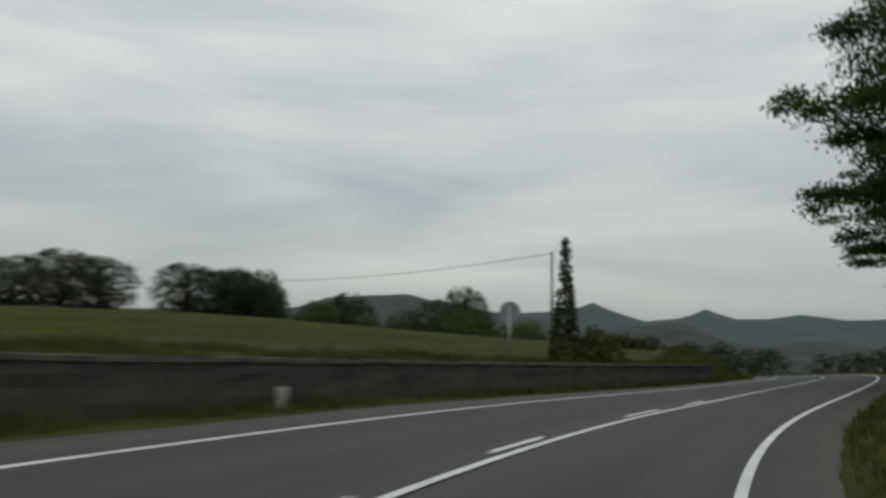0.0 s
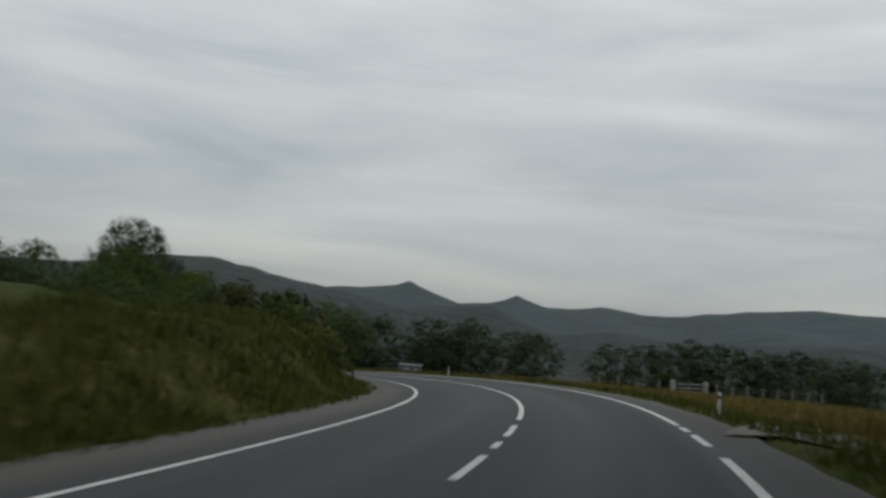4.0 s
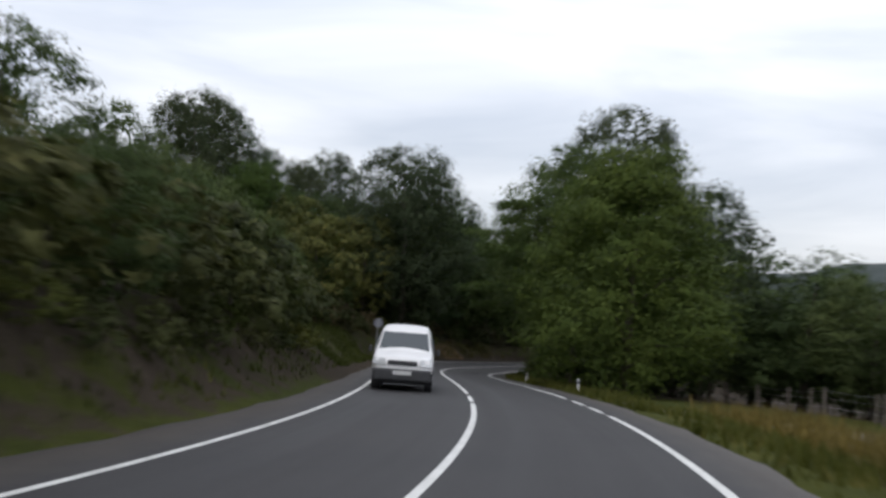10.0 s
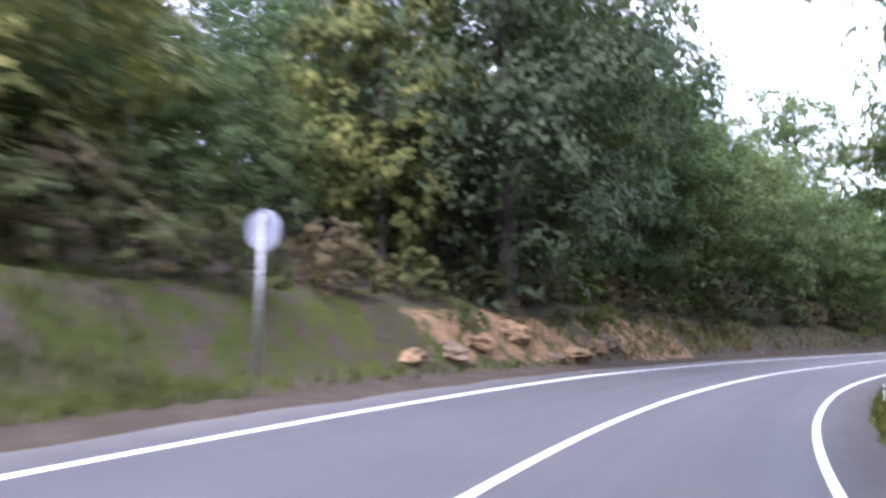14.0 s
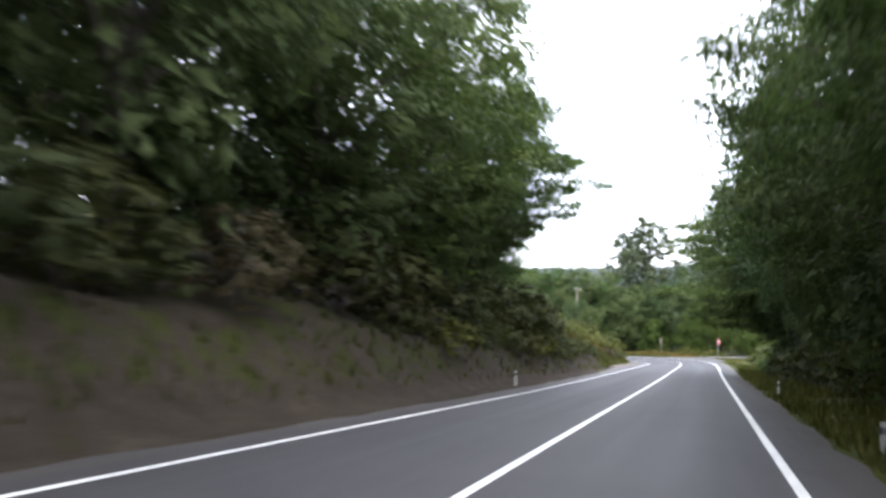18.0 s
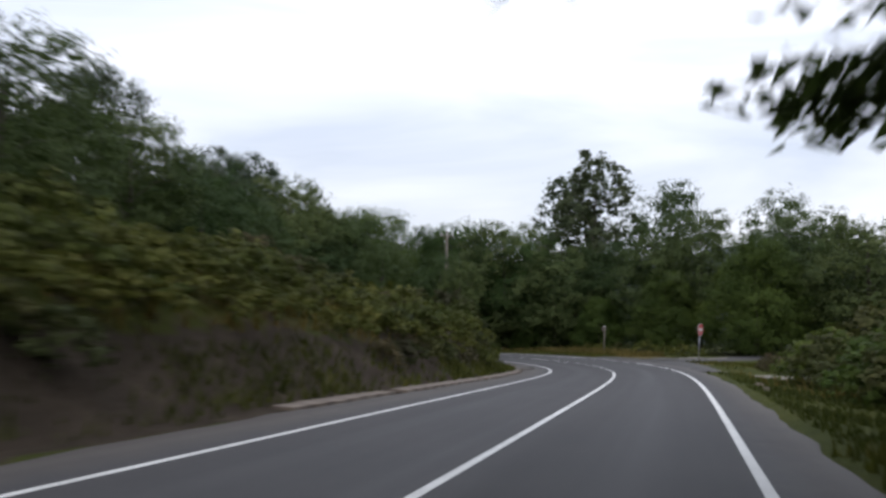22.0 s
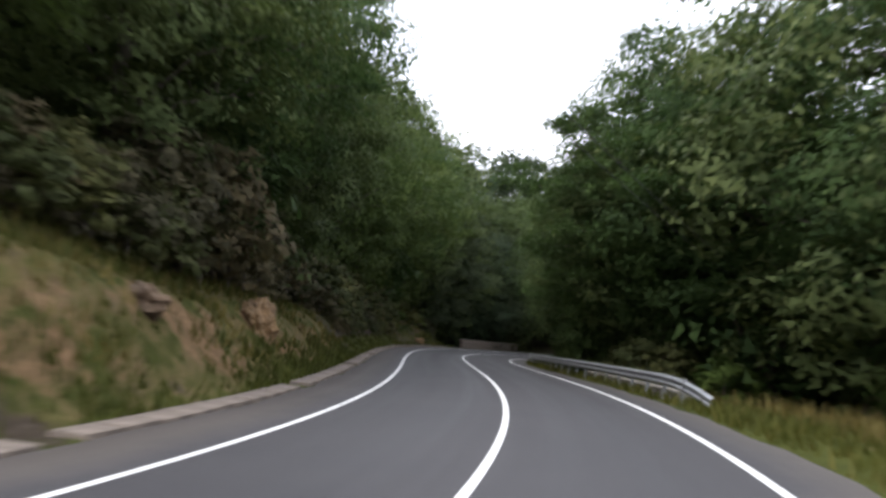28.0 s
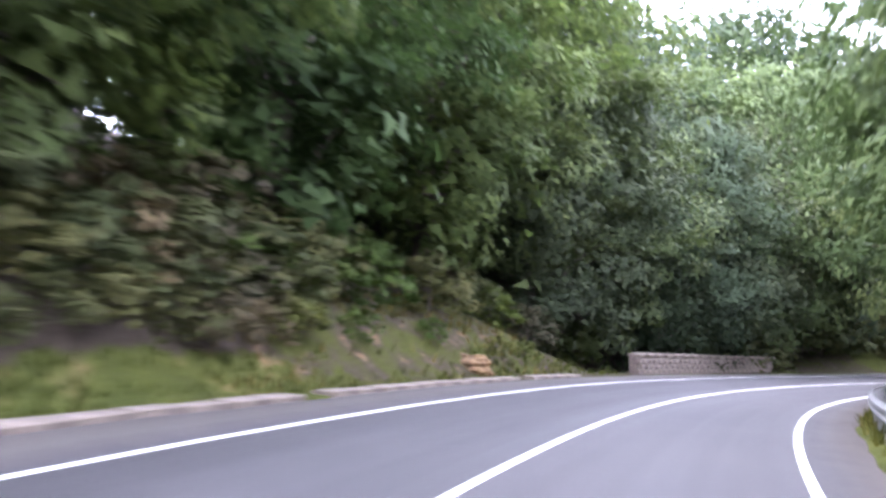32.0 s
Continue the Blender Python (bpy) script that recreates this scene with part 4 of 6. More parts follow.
row_of(SHRUBS + [OAKS[1]], 284, 316, 4.0, -15.5, 2.6, "gorse bank", 1.2, 1.2)
row_of(OAKS, 284, 312, 5.0, -22.5, 7.4, "trees on the slope", 1.1, 1.5)
row_of(OAKS, 312, 336, 4.6, -22.0, 6.3, "trees on the slope", 1.2, 1.5)
plant(OAKS[0], 306, -15.5, 6.4, 1.4, "trees on the slope")
plant(OAKS[2], 289, -12.8, 4.0, 1.3, "trees on the slope")
row_of(DARK_TREES, 286, 318, 5.5, -31, 9.0, "trees on the slope", 1.1, 2)
row_of(DARK_TREES, 318, 350, 5.0, -31, 5.4, "trees on the slope", 1.2, 1.5)
row_of(DARK_TREES, 350, 374, 5.0, -31, 6.4, "trees on the slope", 1.2, 2)
row_of(OAKS, 336, 350, 4.6, -25, 4.2, "trees on the slope", 1.2, 1.5)
row_of(OAKS, 350, 368, 5.0, -24, 6.4, "trees on the slope", 1.2, 1.5)
row_of(DARK_TREES, 300, 400, 6.0, -42, 8, "trees on the slope", 1.1, 2)
for s, r, h, k in ((345.5, -8.2, 2.2, 0), (348.5, -8.4, 2.6, 1), (352, -8.6, 2.3, 0), (355.5, -8.5, 2.0, 1)):
    plant(SHRUBS[k], s, r, h, 1.2, "bank shrubs")
row_of([GORSE, SHRUBS[1]], 343.5, 357, 2.0, -6.6, 1.1, "gorse bank", 1.1, 0.3)
plant(OAKS[1], 347.4, -8.4, 5.2, 0.85, "trees on the slope")
plant(OAKS[2], 350.8, -9.4, 6.0, 0.9, "trees on the slope")
plant(DRY_SHRUB, 346.4, -9.2, 3.0, 1.1, "bank shrubs")
plant(OAKS[1], 356, -13.5, 6.0, 1.1, "trees on the slope")
for s, r, h, k in ((367.5, -10.2, 2.0, 0), (369.8, -10.6, 2.4, 1), (372.4, -9.6, 2.2, 0), (374.8, -9.2, 2.2, 1), (377.4, -9.0, 2.4, 0), (371, -12.5, 2.8, 1), (368, -13, 2.2, 0), (366.8, -16, 2.6, 1), (370.2, -8.9, 1.5, 1), (379.6, -8.4, 2.0, 1)):
    plant(SHRUBS[k], s, r, h, 1.25, "bank shrubs")
for s, r, h in ((366.6, -8.9, 1.5), (366.2, -9.8, 1.3), (366.8, -10.8, 1.6), (382, -9.0, 4.2), (385.5, -8.6, 4.6), (389, -9.2, 4.0)):
    plant(DRY_SHRUB, s, r, h, 1.0, "bank shrubs")
# woods after the second junction
for s, r, h, w in ((367, -14.5, 8, 1.1), (374, -11.6, 10.8, 1.1), (383, -10.4, 12.6, 1.0), (390, -10.0, 14.0, 1.0), (397, -9.2, 15.2, 0.9), (405.5, -10.8, 19.4, 0.75), (414, -9.2, 15.6, 0.92), (422, -8.6, 17, 1.0), (430, -8.8, 17, 1.0), (438, -9.2, 17, 1.0)):
    plant(NEAR_TREES[0 if int(s) % 4 == 2 else 1], s, r, h, w, "trees over the road")
for s, r, h, w in ((394, -22, 13.0, 1.1), (404.5, -15.5, 19.8, 0.8), (409.5, -19, 20.0, 0.9), (384, -35, 15.5, 0.9)):
    plant(BIG_OAK, s, r, h, w, "trees on the slope")
row_of(OAKS, 364, 382, 4.4, -17.0, 7.4, "trees on the slope", 1.2, 1.2)
row_of(OAKS, 382, 400, 4.6, -17.0, 11.0, "trees on the slope", 1.2, 1.2)
row_of(OAKS, 398, 446, 5.0, -16.0, 13.5, "trees on the slope", 1.15, 1.2)
row_of(DARK_TREES, 358, 371, 4.6, -24, 6.2, "trees on the slope", 1.3, 1)
row_of(DARK_TREES, 372, 404, 5.0, -26, 6.0, "trees on the slope", 1.25, 1.5)
row_of(DARK_TREES, 404, 480, 5.0, -24, 13.0, "trees on the slope", 1.1, 2)
row_of([DRY_SHRUB, DRY_SHRUB, SHRUBS[0]], 376, 404, 2.8, -9.2, 2.6, "bank shrubs", 1.2, 0.5)
row_of([SHRUBS[0], SHRUBS[1], SHRUBS[0], DRY_SHRUB], 403, 429, 1.1, -6.5, 1.0, "bank shrubs", 1.3, 0.2)
row_of([SHRUBS[0], SHRUBS[1], DRY_SHRUB], 403, 428, 1.3, -7.2, 1.7, "bank shrubs", 1.25, 0.3)
row_of([SHRUBS[0], DRY_SHRUB, SHRUBS[1]], 404, 430, 1.5, -8.2, 2.6, "bank shrubs", 1.25, 0.4)
row_of([SHRUBS[0], SHRUBS[1], DRY_SHRUB, GREEN_SHRUB], 428, 444, 2.4, -7.9, 1.9, "bank shrubs", 1.2, 0.5)
row_of([GORSE, GREEN_SHRUB], 428, 442, 3.0, -6.3, 0.9, "bank shrubs", 1.1, 0.3)
row_of([BIG_OAK, BIG_OAK, NEAR_TREES[1]], 444, 474, 4.2, -9.8, 17.0, "trees beyond the bridge", 1.1, 1.5)
row_of(DARK_TREES, 444, 500, 4.5, -15, 21.0, "trees beyond the bridge", 1.1, 2)
row_of([DARK_TREES[0], NEAR_TREES[1]], 466, 500, 5, -8.5, 19.0, "trees beyond the bridge", 1.05, 1)
row_of([SHRUBS[0], SHRUBS[1]], 458, 500, 2.4, -7.4, 3.4, "undergrowth", 1.3, 0.5)

# right of the road: lime trees by the junction, woods beyond the field
plant(LIME, 162.2, 8.2, 11.6, 1.1, "lime trees")
plant(BIG_OAK, 190.5, 12.2, 22.0, 0.86, "lime trees")
plant(BIG_OAK, 199.0, 19.5, 18.6, 0.85, "lime trees")
plant(BROAD, 183.5, 8.8, 16.5, 1.0, "lime trees", turn=60)
plant(NEAR_TREES[1], 172.0, 10.2, 10.0, 1.0, "lime trees")
for s, r, h in ((195, 8.8, 12.5), (201, 9.0, 13), (206, 10.2, 13), (211, 9.6, 13), (219, 9.0, 13), (228, 8.8, 13), (237, 8.0, 12), (244, 7.5, 12), (251, 7.3, 12), (258, 7.6, 13), (265, 8.4, 15), (272, 8.8, 15), (279, 9.0, 15), (286, 9.2, 14)):
    plant(NEAR_TREES[int(s) % 2], s, r, h, 1.05 if s < 256 else 1.0, "trees over the road")
row_of([SHRUBS[0], SHRUBS[1], GREEN_SHRUB], 178, 296, 3.4, 7.6, 2.4, "undergrowth", 1.2, 0.6)
row_of(DARK_TREES, 178, 296, 5.5, 15.5, 11.5, "trees beside the road", 1.1, 1.5)
row_of(OAKS, 152, 196, 4.4, 22.5, 8.6, "trees beyond the field", 1.25, 2.5)
row_of(DARK_TREES, 140, 200, 5.0, 33, 7.8, "trees beyond the field", 1.4, 3)
row_of(DARK_TREES, 140, 205, 5.0, 44, 6.4, "trees beyond the field", 1.5, 3)
for s, r, h in ((136, 47, 7.6), (134.5, 51, 8.6), (133.5, 55, 10), (132.5, 59, 10.4), (131, 63, 10), (130, 67, 10.5), (129, 71, 10.5), (128, 75, 10.5)):
    plant(any_of(DARK_TREES, s), s, r, h * 0.8, 1.6, "trees beyond the field")
row_of(DARK_TREES, 84, 150, 3.8, 62, 4.4, "trees beyond the field", 1.7, 4)
row_of(DARK_TREES, 60, 150, 5.5, 84, 5.6, "trees beyond the field", 1.7, 5)

plant(BROAD, 291.2, 7.0, 13.5, 1.28, turn=110)
plant(NEAR_TREES[1], 288.5, 8.6, 12.0, 1.0, "trees over the road")
plant(NEAR_TREES[1], 294.2, 9.0, 10.0, 0.95, "trees over the road")
row_of([SHRUBS[0], GREEN_SHRUB, SHRUBS[1]], 286, 297, 2.0, 7.8, 2.2, "undergrowth", 1.2, 0.4)
plant(BROAD, 401.5, 8.8, 17.2, 0.88, turn=20)
plant(GREEN_SHRUB, 298.5, 7.6, 2.6, 1.0, "verge bushes")
plant(GREEN_SHRUB, 301.5, 7.8, 2.7, 1.2, "verge bushes")
plant(GREEN_SHRUB, 305, 8.2, 2.4, 1.2, "verge bushes")

# round the second junction
plant(POPLAR, 387.5, 24.4, 28.4, 1.3)
plant(POPLAR, 395, 26.2, 28.6, 1.15)
for s, r, h, w in ((369.5, 33, 16.6, 0.8), (377.5, 26.3, 20.0, 0.72), (371, 24, 14.5, 1.0), (380, 20.5, 13.5, 1.1), (365, 32, 14, 1.0), (382, 17, 12.5, 1.1), (373, 21, 12, 1.2), (393, 22, 15.5, 1.0), (363, 28, 12.5, 1.3), (358, 30, 12, 1.3), (354, 35, 12, 1.2), (346, 32, 9, 1.2), (336, 29, 8, 1.2), (389.5, 12.5, 16.4, 1.1), (382, 14.0, 12.2, 1.15), (329, 33, 8, 1.2), (411.5, 18.2, 23.0, 0.7), (396, 17, 15.5, 1.1), (403, 22, 17, 1.0)):
    plant(any_of(OAKS, s), s, r, h * (1.07 if s < 392 else 1.0), w, "trees at the junction")
for s, r, h in ((376, 15.5, 6.4), (384, 13.5, 7.2), (370, 19, 8.6), (366, 24, 9.4), (361, 21.5, 11.0)):
    plant(LIME, s, r, h, 1.1, "trees at the junction")
row_of(DARK_TREES, 318, 350, 5.0, 40, 8.0, "trees at the junction", 1.3, 3)
row_of(DARK_TREES, 350, 470, 5.5, 41, 12.0, "trees at the junction", 1.15, 3)
row_of([GREEN_SHRUB, SHRUBS[0], GREEN_SHRUB], 296, 330, 3.0, 8.4, 2.5, "verge bushes", 1.15, 0.8)
row_of([GREEN_SHRUB, OAKS[0], SHRUBS[1]], 294, 332, 4.5, 12.5, 3.8, "verge bushes", 1.15, 1.5)
row_of(OAKS, 290, 326, 6.0, 20, 7.5, "trees at the junction", 1.1, 2)
for s, r, h in ((335.6, 9.6, 0.9), (337.2, 11.2, 1.2), (339.0, 12.8, 1.4), (340.4, 10.6, 0.9), (341.5, 14.4, 1.5), (336.6, 13.4, 1.3)):
    plant(GORSE, s, r, h, 1.4, "verge bushes")
for s, r, h in ((338.2, 9.4, 1.0), (339.8, 10.2, 1.2), (341.2, 11.8, 1.3)):
    plant(DRY_SHRUB, s, r, h, 1.3, "verge bushes")
plant(LIME, 333.5, 15.5, 5.0, 1.1, "trees at the junction")
row_of([GORSE, SHRUBS[0], GORSE], 358, 392, 2.4, 13.0, 1.3, "verge bushes", 1.2, 1.0)
# last three added to shut out sky and darken the bend beyond the bridge
for s, r, h in ((395, 11.2, 18.4), (386.5, 13.5, 15.5), (404, 10.2, 17.5), (410, 9.8, 17), (416, 9.8, 16), (421, 9.4, 16), (429, 9.2, 16), (437, 9.2, 16), (445, 9.2, 16), (453, 9.0, 16), (461, 8.6, 16), (470, 8.2, 16), (479, 8.4, 17), (488, 8.6, 18), (497, 8.6, 18)):
    plant(NEAR_TREES[int(s / 4) % 2], s, r, h, 0.98, "trees over the road")
row_of([SHRUBS[0], SHRUBS[1], GREEN_SHRUB], 393, 470, 3.2, 8.0, 2.6, "undergrowth", 1.2, 0.6)
row_of(OAKS, 396, 480, 5.4, 15.5, 12.0, "trees beside the road", 1.05, 1.5)
row_of(DARK_TREES, 392, 490, 5.5, 23, 14.0, "trees beside the road", 1.1, 2)
row_of(DARK_TREES, 496, 530, 5.0, -12, 17.0, "trees beyond the bridge", 1.15, 4)
row_of(DARK_TREES, 500, 540, 5.0, 10, 17.0, "trees beyond the bridge", 1.15, 4)


# ---- grass and ferns, past counting ----
def blades(name, label, seed, s0, s1, bands, density, high, material, lean=0.85):
    """Tufts of grass over stretches of verge, each band from r0 to r1."""
    dice = np.random.default_rng(seed)
    vs = []
    for r0, r1 in bands:
        n = int((s1 - s0) * abs(r1 - r0) * density)
        s, r = s0 + dice.random(n) * (s1 - s0), r0 + dice.random(n) * (r1 - r0)
        x, y = plan(s, r)
        z = land_z(s, r)
        keep = np.sin(x * 0.9 + 2 * np.sin(y * 0.7)) + np.sin(y * 1.3 + x * 0.4) + dice.normal(0, 0.8, n) > -0.7
        x, y, z = x[keep], y[keep], z[keep]
        m = len(x)
        ang = dice.random(m) * 6.28
        tall = high * (0.45 + 0.9 * dice.random(m))
        wid = 0.022 + 0.03 * dice.random(m)
        tip = np.stack([x + np.cos(ang) * tall * lean * dice.random(m), y + np.sin(ang) * tall * lean * dice.random(m), z + tall], -1)
        side = np.stack([-np.sin(ang) * wid, np.cos(ang) * wid, np.zeros(m)], -1)
        foot = np.stack([x, y, z - 0.03], -1)
        vs.append(np.stack([foot - side, foot + side, tip], 1).reshape(-1, 3))
    v = np.concatenate(vs)
    ob = link_mesh(name, v, np.arange(len(v)).reshape(-1, 3), material, smooth=False)
    return tagged(ob, label, "grass", kind="stuff")


blades("verge_grass", "short green grass along the road's edge", 1, -10, 110, [(-5.5, -4.6), (4.3, 7.0)], 60, 0.22, BLADES)
blades("verge_grass", "green grass along the road's edge", 2, 110, 300, [(4.25, 6.6)], 60, 0.26, BLADES)
blades("verge_grass", "green grass along the road's edge", 3, 300, 398, [(-6.4, -5.1)], 60, 0.28, BLADES)
blades("verge_grass", "sparse dry grass along the road's edge", 19, 398, 446, [(-6.2, -5.1)], 50, 0.2, BLADES)
blades("verge_grass", "green grass along the road's edge", 15, 300, 327.5, [(4.5, 9.0)], 65, 0.16, BLADES)
blades("verge_grass", "green grass along the road's edge", 16, 358, 450, [(4.3, 6.4)], 60, 0.28, BLADES)
blades("island_grass", "rough grass on the island at the junction", 17, 338.5, 347.5, [(7.2, 12.5)], 60, 0.2, BLADES)
blades("verge_grass", "thin dry grass at the foot of the cut bank", 12, 110, 300, [(-6.6, -4.9)], 14, 0.24, BLADES)
blades("verge_grass", "straw-coloured grass on the junction verge", 13, 314, 330, [(5.4, 9.0)], 8, 0.3, STRAW)
blades("bank_grass", "rough green grass on the open bank", 4, 56, 98, [(-11, -5.4)], 60, 0.35, BLADES)
blades("bank_grass", "rough olive grass on the gorse bank", 14, 318, 336, [(-8.2, -5.3)], 50, 0.36, BLADES)
blades("bank_grass", "rough olive grass on top of the gorse bank", 20, 284, 318, [(-15, -7.0)], 40, 0.4, BLADES)
blades("dry_grass", "dry grass at the foot of the wooded bank", 22, 207, 236, [(-7.0, -4.9)], 34, 0.32, STRAW)
blades("bank_grass", "rough green grass on the open bank", 5, 160, 187, [(-9.4, -4.8)], 60, 0.3, BLADES)
blades("bank_grass", "rough green grass on the open bank", 6, 370, 400, [(-5.75, -5.12), (-9.0, -7.0)], 55, 0.26, BLADES)
blades("dry_grass", "thin tan grass on the open bank", 21, 369, 402, [(-9.5, -5.9)], 26, 0.3, STRAW)
blades("bank_grass", "thin grass on the clay bank", 18, 424, 441, [(-5.7, -5.15), (-9.0, -6.0)], 20, 0.24, STRAW)
blades("dry_grass", "tall straw-coloured grass in the field", 7, 72, 150, [(6.5, 10.0), (17, 30)], 45, 0.5, STRAW)
blades("dry_grass", "straw-coloured grass beside the junction", 8, 359, 392, [(6.0, 12.0)], 50, 0.5, STRAW)
blades("dry_grass", "straw-coloured grass on the gorse bank", 9, 284, 334, [(-11, -6.6)], 24, 0.42, STRAW)
blades("meadow_grass", "mown green meadow grass above the wall", 10, -5, 60, [(-11, -6.0)], 50, 0.22, BLADES)


def fern_patch(s0, s1, r0, r1, count, seed):
    dice = np.random.default_rng(seed)
    s, r = s0 + dice.random(count) * (s1 - s0), r0 + dice.random(count) * (r1 - r0)
    x, y = plan(s, r)
    mid = np.stack([x, y, land_z(s, r) + 0.45 + 0.2 * dice.random(count)], -1)
    v, f = leaves(dice, mid, 16, 0.5, 0.26, 0.1)
    return tagged(link_mesh("ferns", v, f, LEAF_FERN, smooth=False), "patch of bright green ferns above the bank", "ferns", kind="stuff")


fern_patch(326, 362, -19, -9.8, 1300, 3)

# ---- surfaces of the small things ----
CONCRETE = plain("pale_concrete", (0.13, 0.118, 0.098), (0.27, 0.25, 0.21), 6, 0.9, bump=0.4, depth=0.02)
SANDY = plain("sandy_concrete", (0.13, 0.110, 0.090), (0.27, 0.235, 0.20), 6, 0.95, bump=0.4, depth=0.02)
EDGING = plain("dusty_edging", (0.085, 0.069, 0.056), (0.21, 0.172, 0.14), 5, 0.95, bump=0.5, depth=0.02)
GRAVEL = plain("gravel_track", (0.10, 0.09, 0.075), (0.23, 0.21, 0.18), 18, 0.95, bump=0.5, depth=0.02)
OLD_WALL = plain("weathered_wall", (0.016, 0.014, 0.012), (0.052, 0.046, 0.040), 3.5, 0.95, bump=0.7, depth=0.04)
COPING = plain("coping_stone", (0.035, 0.032, 0.028), (0.09, 0.083, 0.072), 6, 0.9, bump=0.4, depth=0.02)
STONE = plain("bridge_stone", (0.07, 0.055, 0.045), (0.20, 0.16, 0.13), 7, 0.9, bump=0.6, depth=0.03)
CLAY_ROCK = plain("brown_rock", (0.05, 0.033, 0.02), (0.13, 0.086, 0.052), 2.6, 0.9, bump=0.9, depth=0.12)
OCHRE = plain("ochre_rock", (0.045, 0.028, 0.014), (0.27, 0.165, 0.078), 4.5, 0.9, bump=0.9, depth=0.12)
STEEL = plain("galvanised_steel", (0.22, 0.225, 0.23), (0.36, 0.37, 0.375), 9, 0.42, 0.75, bump=0.05)
GREY_METAL = plain("sign_back", (0.17, 0.175, 0.21), (0.25, 0.26, 0.31), 5, 0.5, 0.1, bump=0.03)
WHITE = plain("white_plastic", (0.40, 0.40, 0.385), (0.58, 0.58, 0.56), 9, 0.5, bump=0.05)
BLACK = plain("black_rubber", (0.010, 0.010, 0.011), (0.026, 0.026, 0.028), 12, 0.75, bump=0.1)
RED = plain("red_sign_face", (0.30, 0.025, 0.03), (0.44, 0.045, 0.05), 6, 0.45, bump=0.02)
WOOD = plain("grey_wood", (0.085, 0.072, 0.058), (0.19, 0.165, 0.14), 14, 0.9, bump=0.5, depth=0.02)
POST_STONE = plain("whitewashed_post", (0.17, 0.165, 0.15), (0.32, 0.31, 0.29), 10, 0.9, bump=0.3)
BIN_GREY = plain("grey_bin", (0.11, 0.113, 0.13), (0.19, 0.195, 0.22), 5, 0.55, bump=0.05)
VAN_WHITE = plain("white_van_paint", (0.66, 0.66, 0.66), (0.78, 0.78, 0.78), 2, 0.28, bump=0.0)
VAN_TRIM = plain("dark_van_trim", (0.018, 0.019, 0.021), (0.034, 0.035, 0.038), 8, 0.6, bump=0.1)
LAMP_GLASS = plain("headlamp", (0.45, 0.46, 0.47), (0.62, 0.63, 0.64), 6, 0.15, 0.2, bump=0.0)
PALE_PLATE = plain("pale_panel", (0.42, 0.42, 0.42), (0.55, 0.55, 0.54), 6, 0.5, bump=0.0)
GLASS = nodes_of("windscreen_glass")[0]
_g = GLASS.node_tree.nodes["Principled BSDF"]
_g.inputs["Base Color"].default_value, _g.inputs["Roughness"].default_value = (0.035, 0.045, 0.052, 1), 0.05
_g.inputs["Specular IOR Level"].default_value = 0.8


# ---- tracks and side roads ----
def ribbon(name, label, points, width, material, lift=0.05, steps=40, ease=0.0):
    """A draped track through points of s and r; over the first ease metres it rises from the road."""
    pts = np.array(points, float)
    d = np.concatenate([[0], np.cumsum(np.hypot(*np.diff(pts[:, :2], axis=0).T))])
    u = np.linspace(0, d[-1], steps)
    s, r, w = np.interp(u, d, pts[:, 0]), np.interp(u, d, pts[:, 1]), np.interp(u, d, width if len(np.shape(width)) else [width] * len(pts))
    k = np.ones(5) / 5
    s, r = np.convolve(np.pad(s, 2, "edge"), k, "valid"), np.convolve(np.pad(r, 2, "edge"), k, "valid")
    ds, dr = np.gradient(s), np.gradient(r)
    ln = np.hypot(ds, dr)
    rows = []
    for q in (-0.5, -0.3, 0, 0.3, 0.5):
        wob = 1 + 0.08 * np.sin(u * 1.7 + 3 * q) * (abs(q) > 0.4)
        ss, rr = s - dr / ln * w * q * wob, r + ds / ln * w * q * wob
        x, y = plan(ss, rr)
        ground_here = np.maximum(land_z(ss, rr), np.where(np.abs(rr) < 4.6, road_z(ss, rr) - 0.04, -999))
        rise = np.clip(u / ease, 0.0, 1.0) if ease else 1.0
        rows.append(np.stack([x, y, ground_here + 0.02 + (lift - 0.02) * rise - (0.12 if abs(q) > 0.4 else 0)], -1))
    v = np.stack(rows, 1).reshape(-1, 3)
    idx = np.arange(len(u) * 5).reshape(len(u), 5)
    f = np.stack([idx[:-1, :-1], idx[:-1, 1:], idx[1:, 1:], idx[1:, :-1]], -1).reshape(-1, 4)
    return tagged(link_mesh(name, v, f, material), label, "track", kind="structure")


ribbon("track", "pale gravel field track beside the road", [(149.5, 4.6), (147.5, 8.5), (143, 11.8), (136, 13.2), (126, 15.2), (115, 14.2), (100, 12.4), (90, 11), (80, 9), (72, 5.6), (68.5, 4.3)], 2.8, GRAVEL, 0.07, 90)
OLD_ASPHALT = plain("worn_asphalt", (0.036, 0.034, 0.034), (0.075, 0.070, 0.068), 20, 0.85, bump=0.25, depth=0.006)
ribbon("side_road", "worn grey side road joining behind the grass island", [(349.5, 5.0), (351.5, 8.5), (354.5, 13), (358.5, 19), (363, 27)], [9, 5.5, 4.2, 4, 4], OLD_ASPHALT, 0.10, 50)
ribbon("junction_apron", "wide worn asphalt mouth of the junction", [(329, 4.2), (333, 5.0), (338, 5.4), (345, 5.4), (352, 5.0), (357, 4.2)], [0.6, 2.0, 3.0, 3.0, 2.6, 0.6], OLD_ASPHALT, 0.06, 60)
ribbon("side_track", "pale worn track leaving the junction", [(331.6, 4.9), (332.0, 6.4), (333.0, 8.4), (334.8, 12)], [2.4, 1.7, 1.4, 1.3], CONCRETE, 0.055, 40)
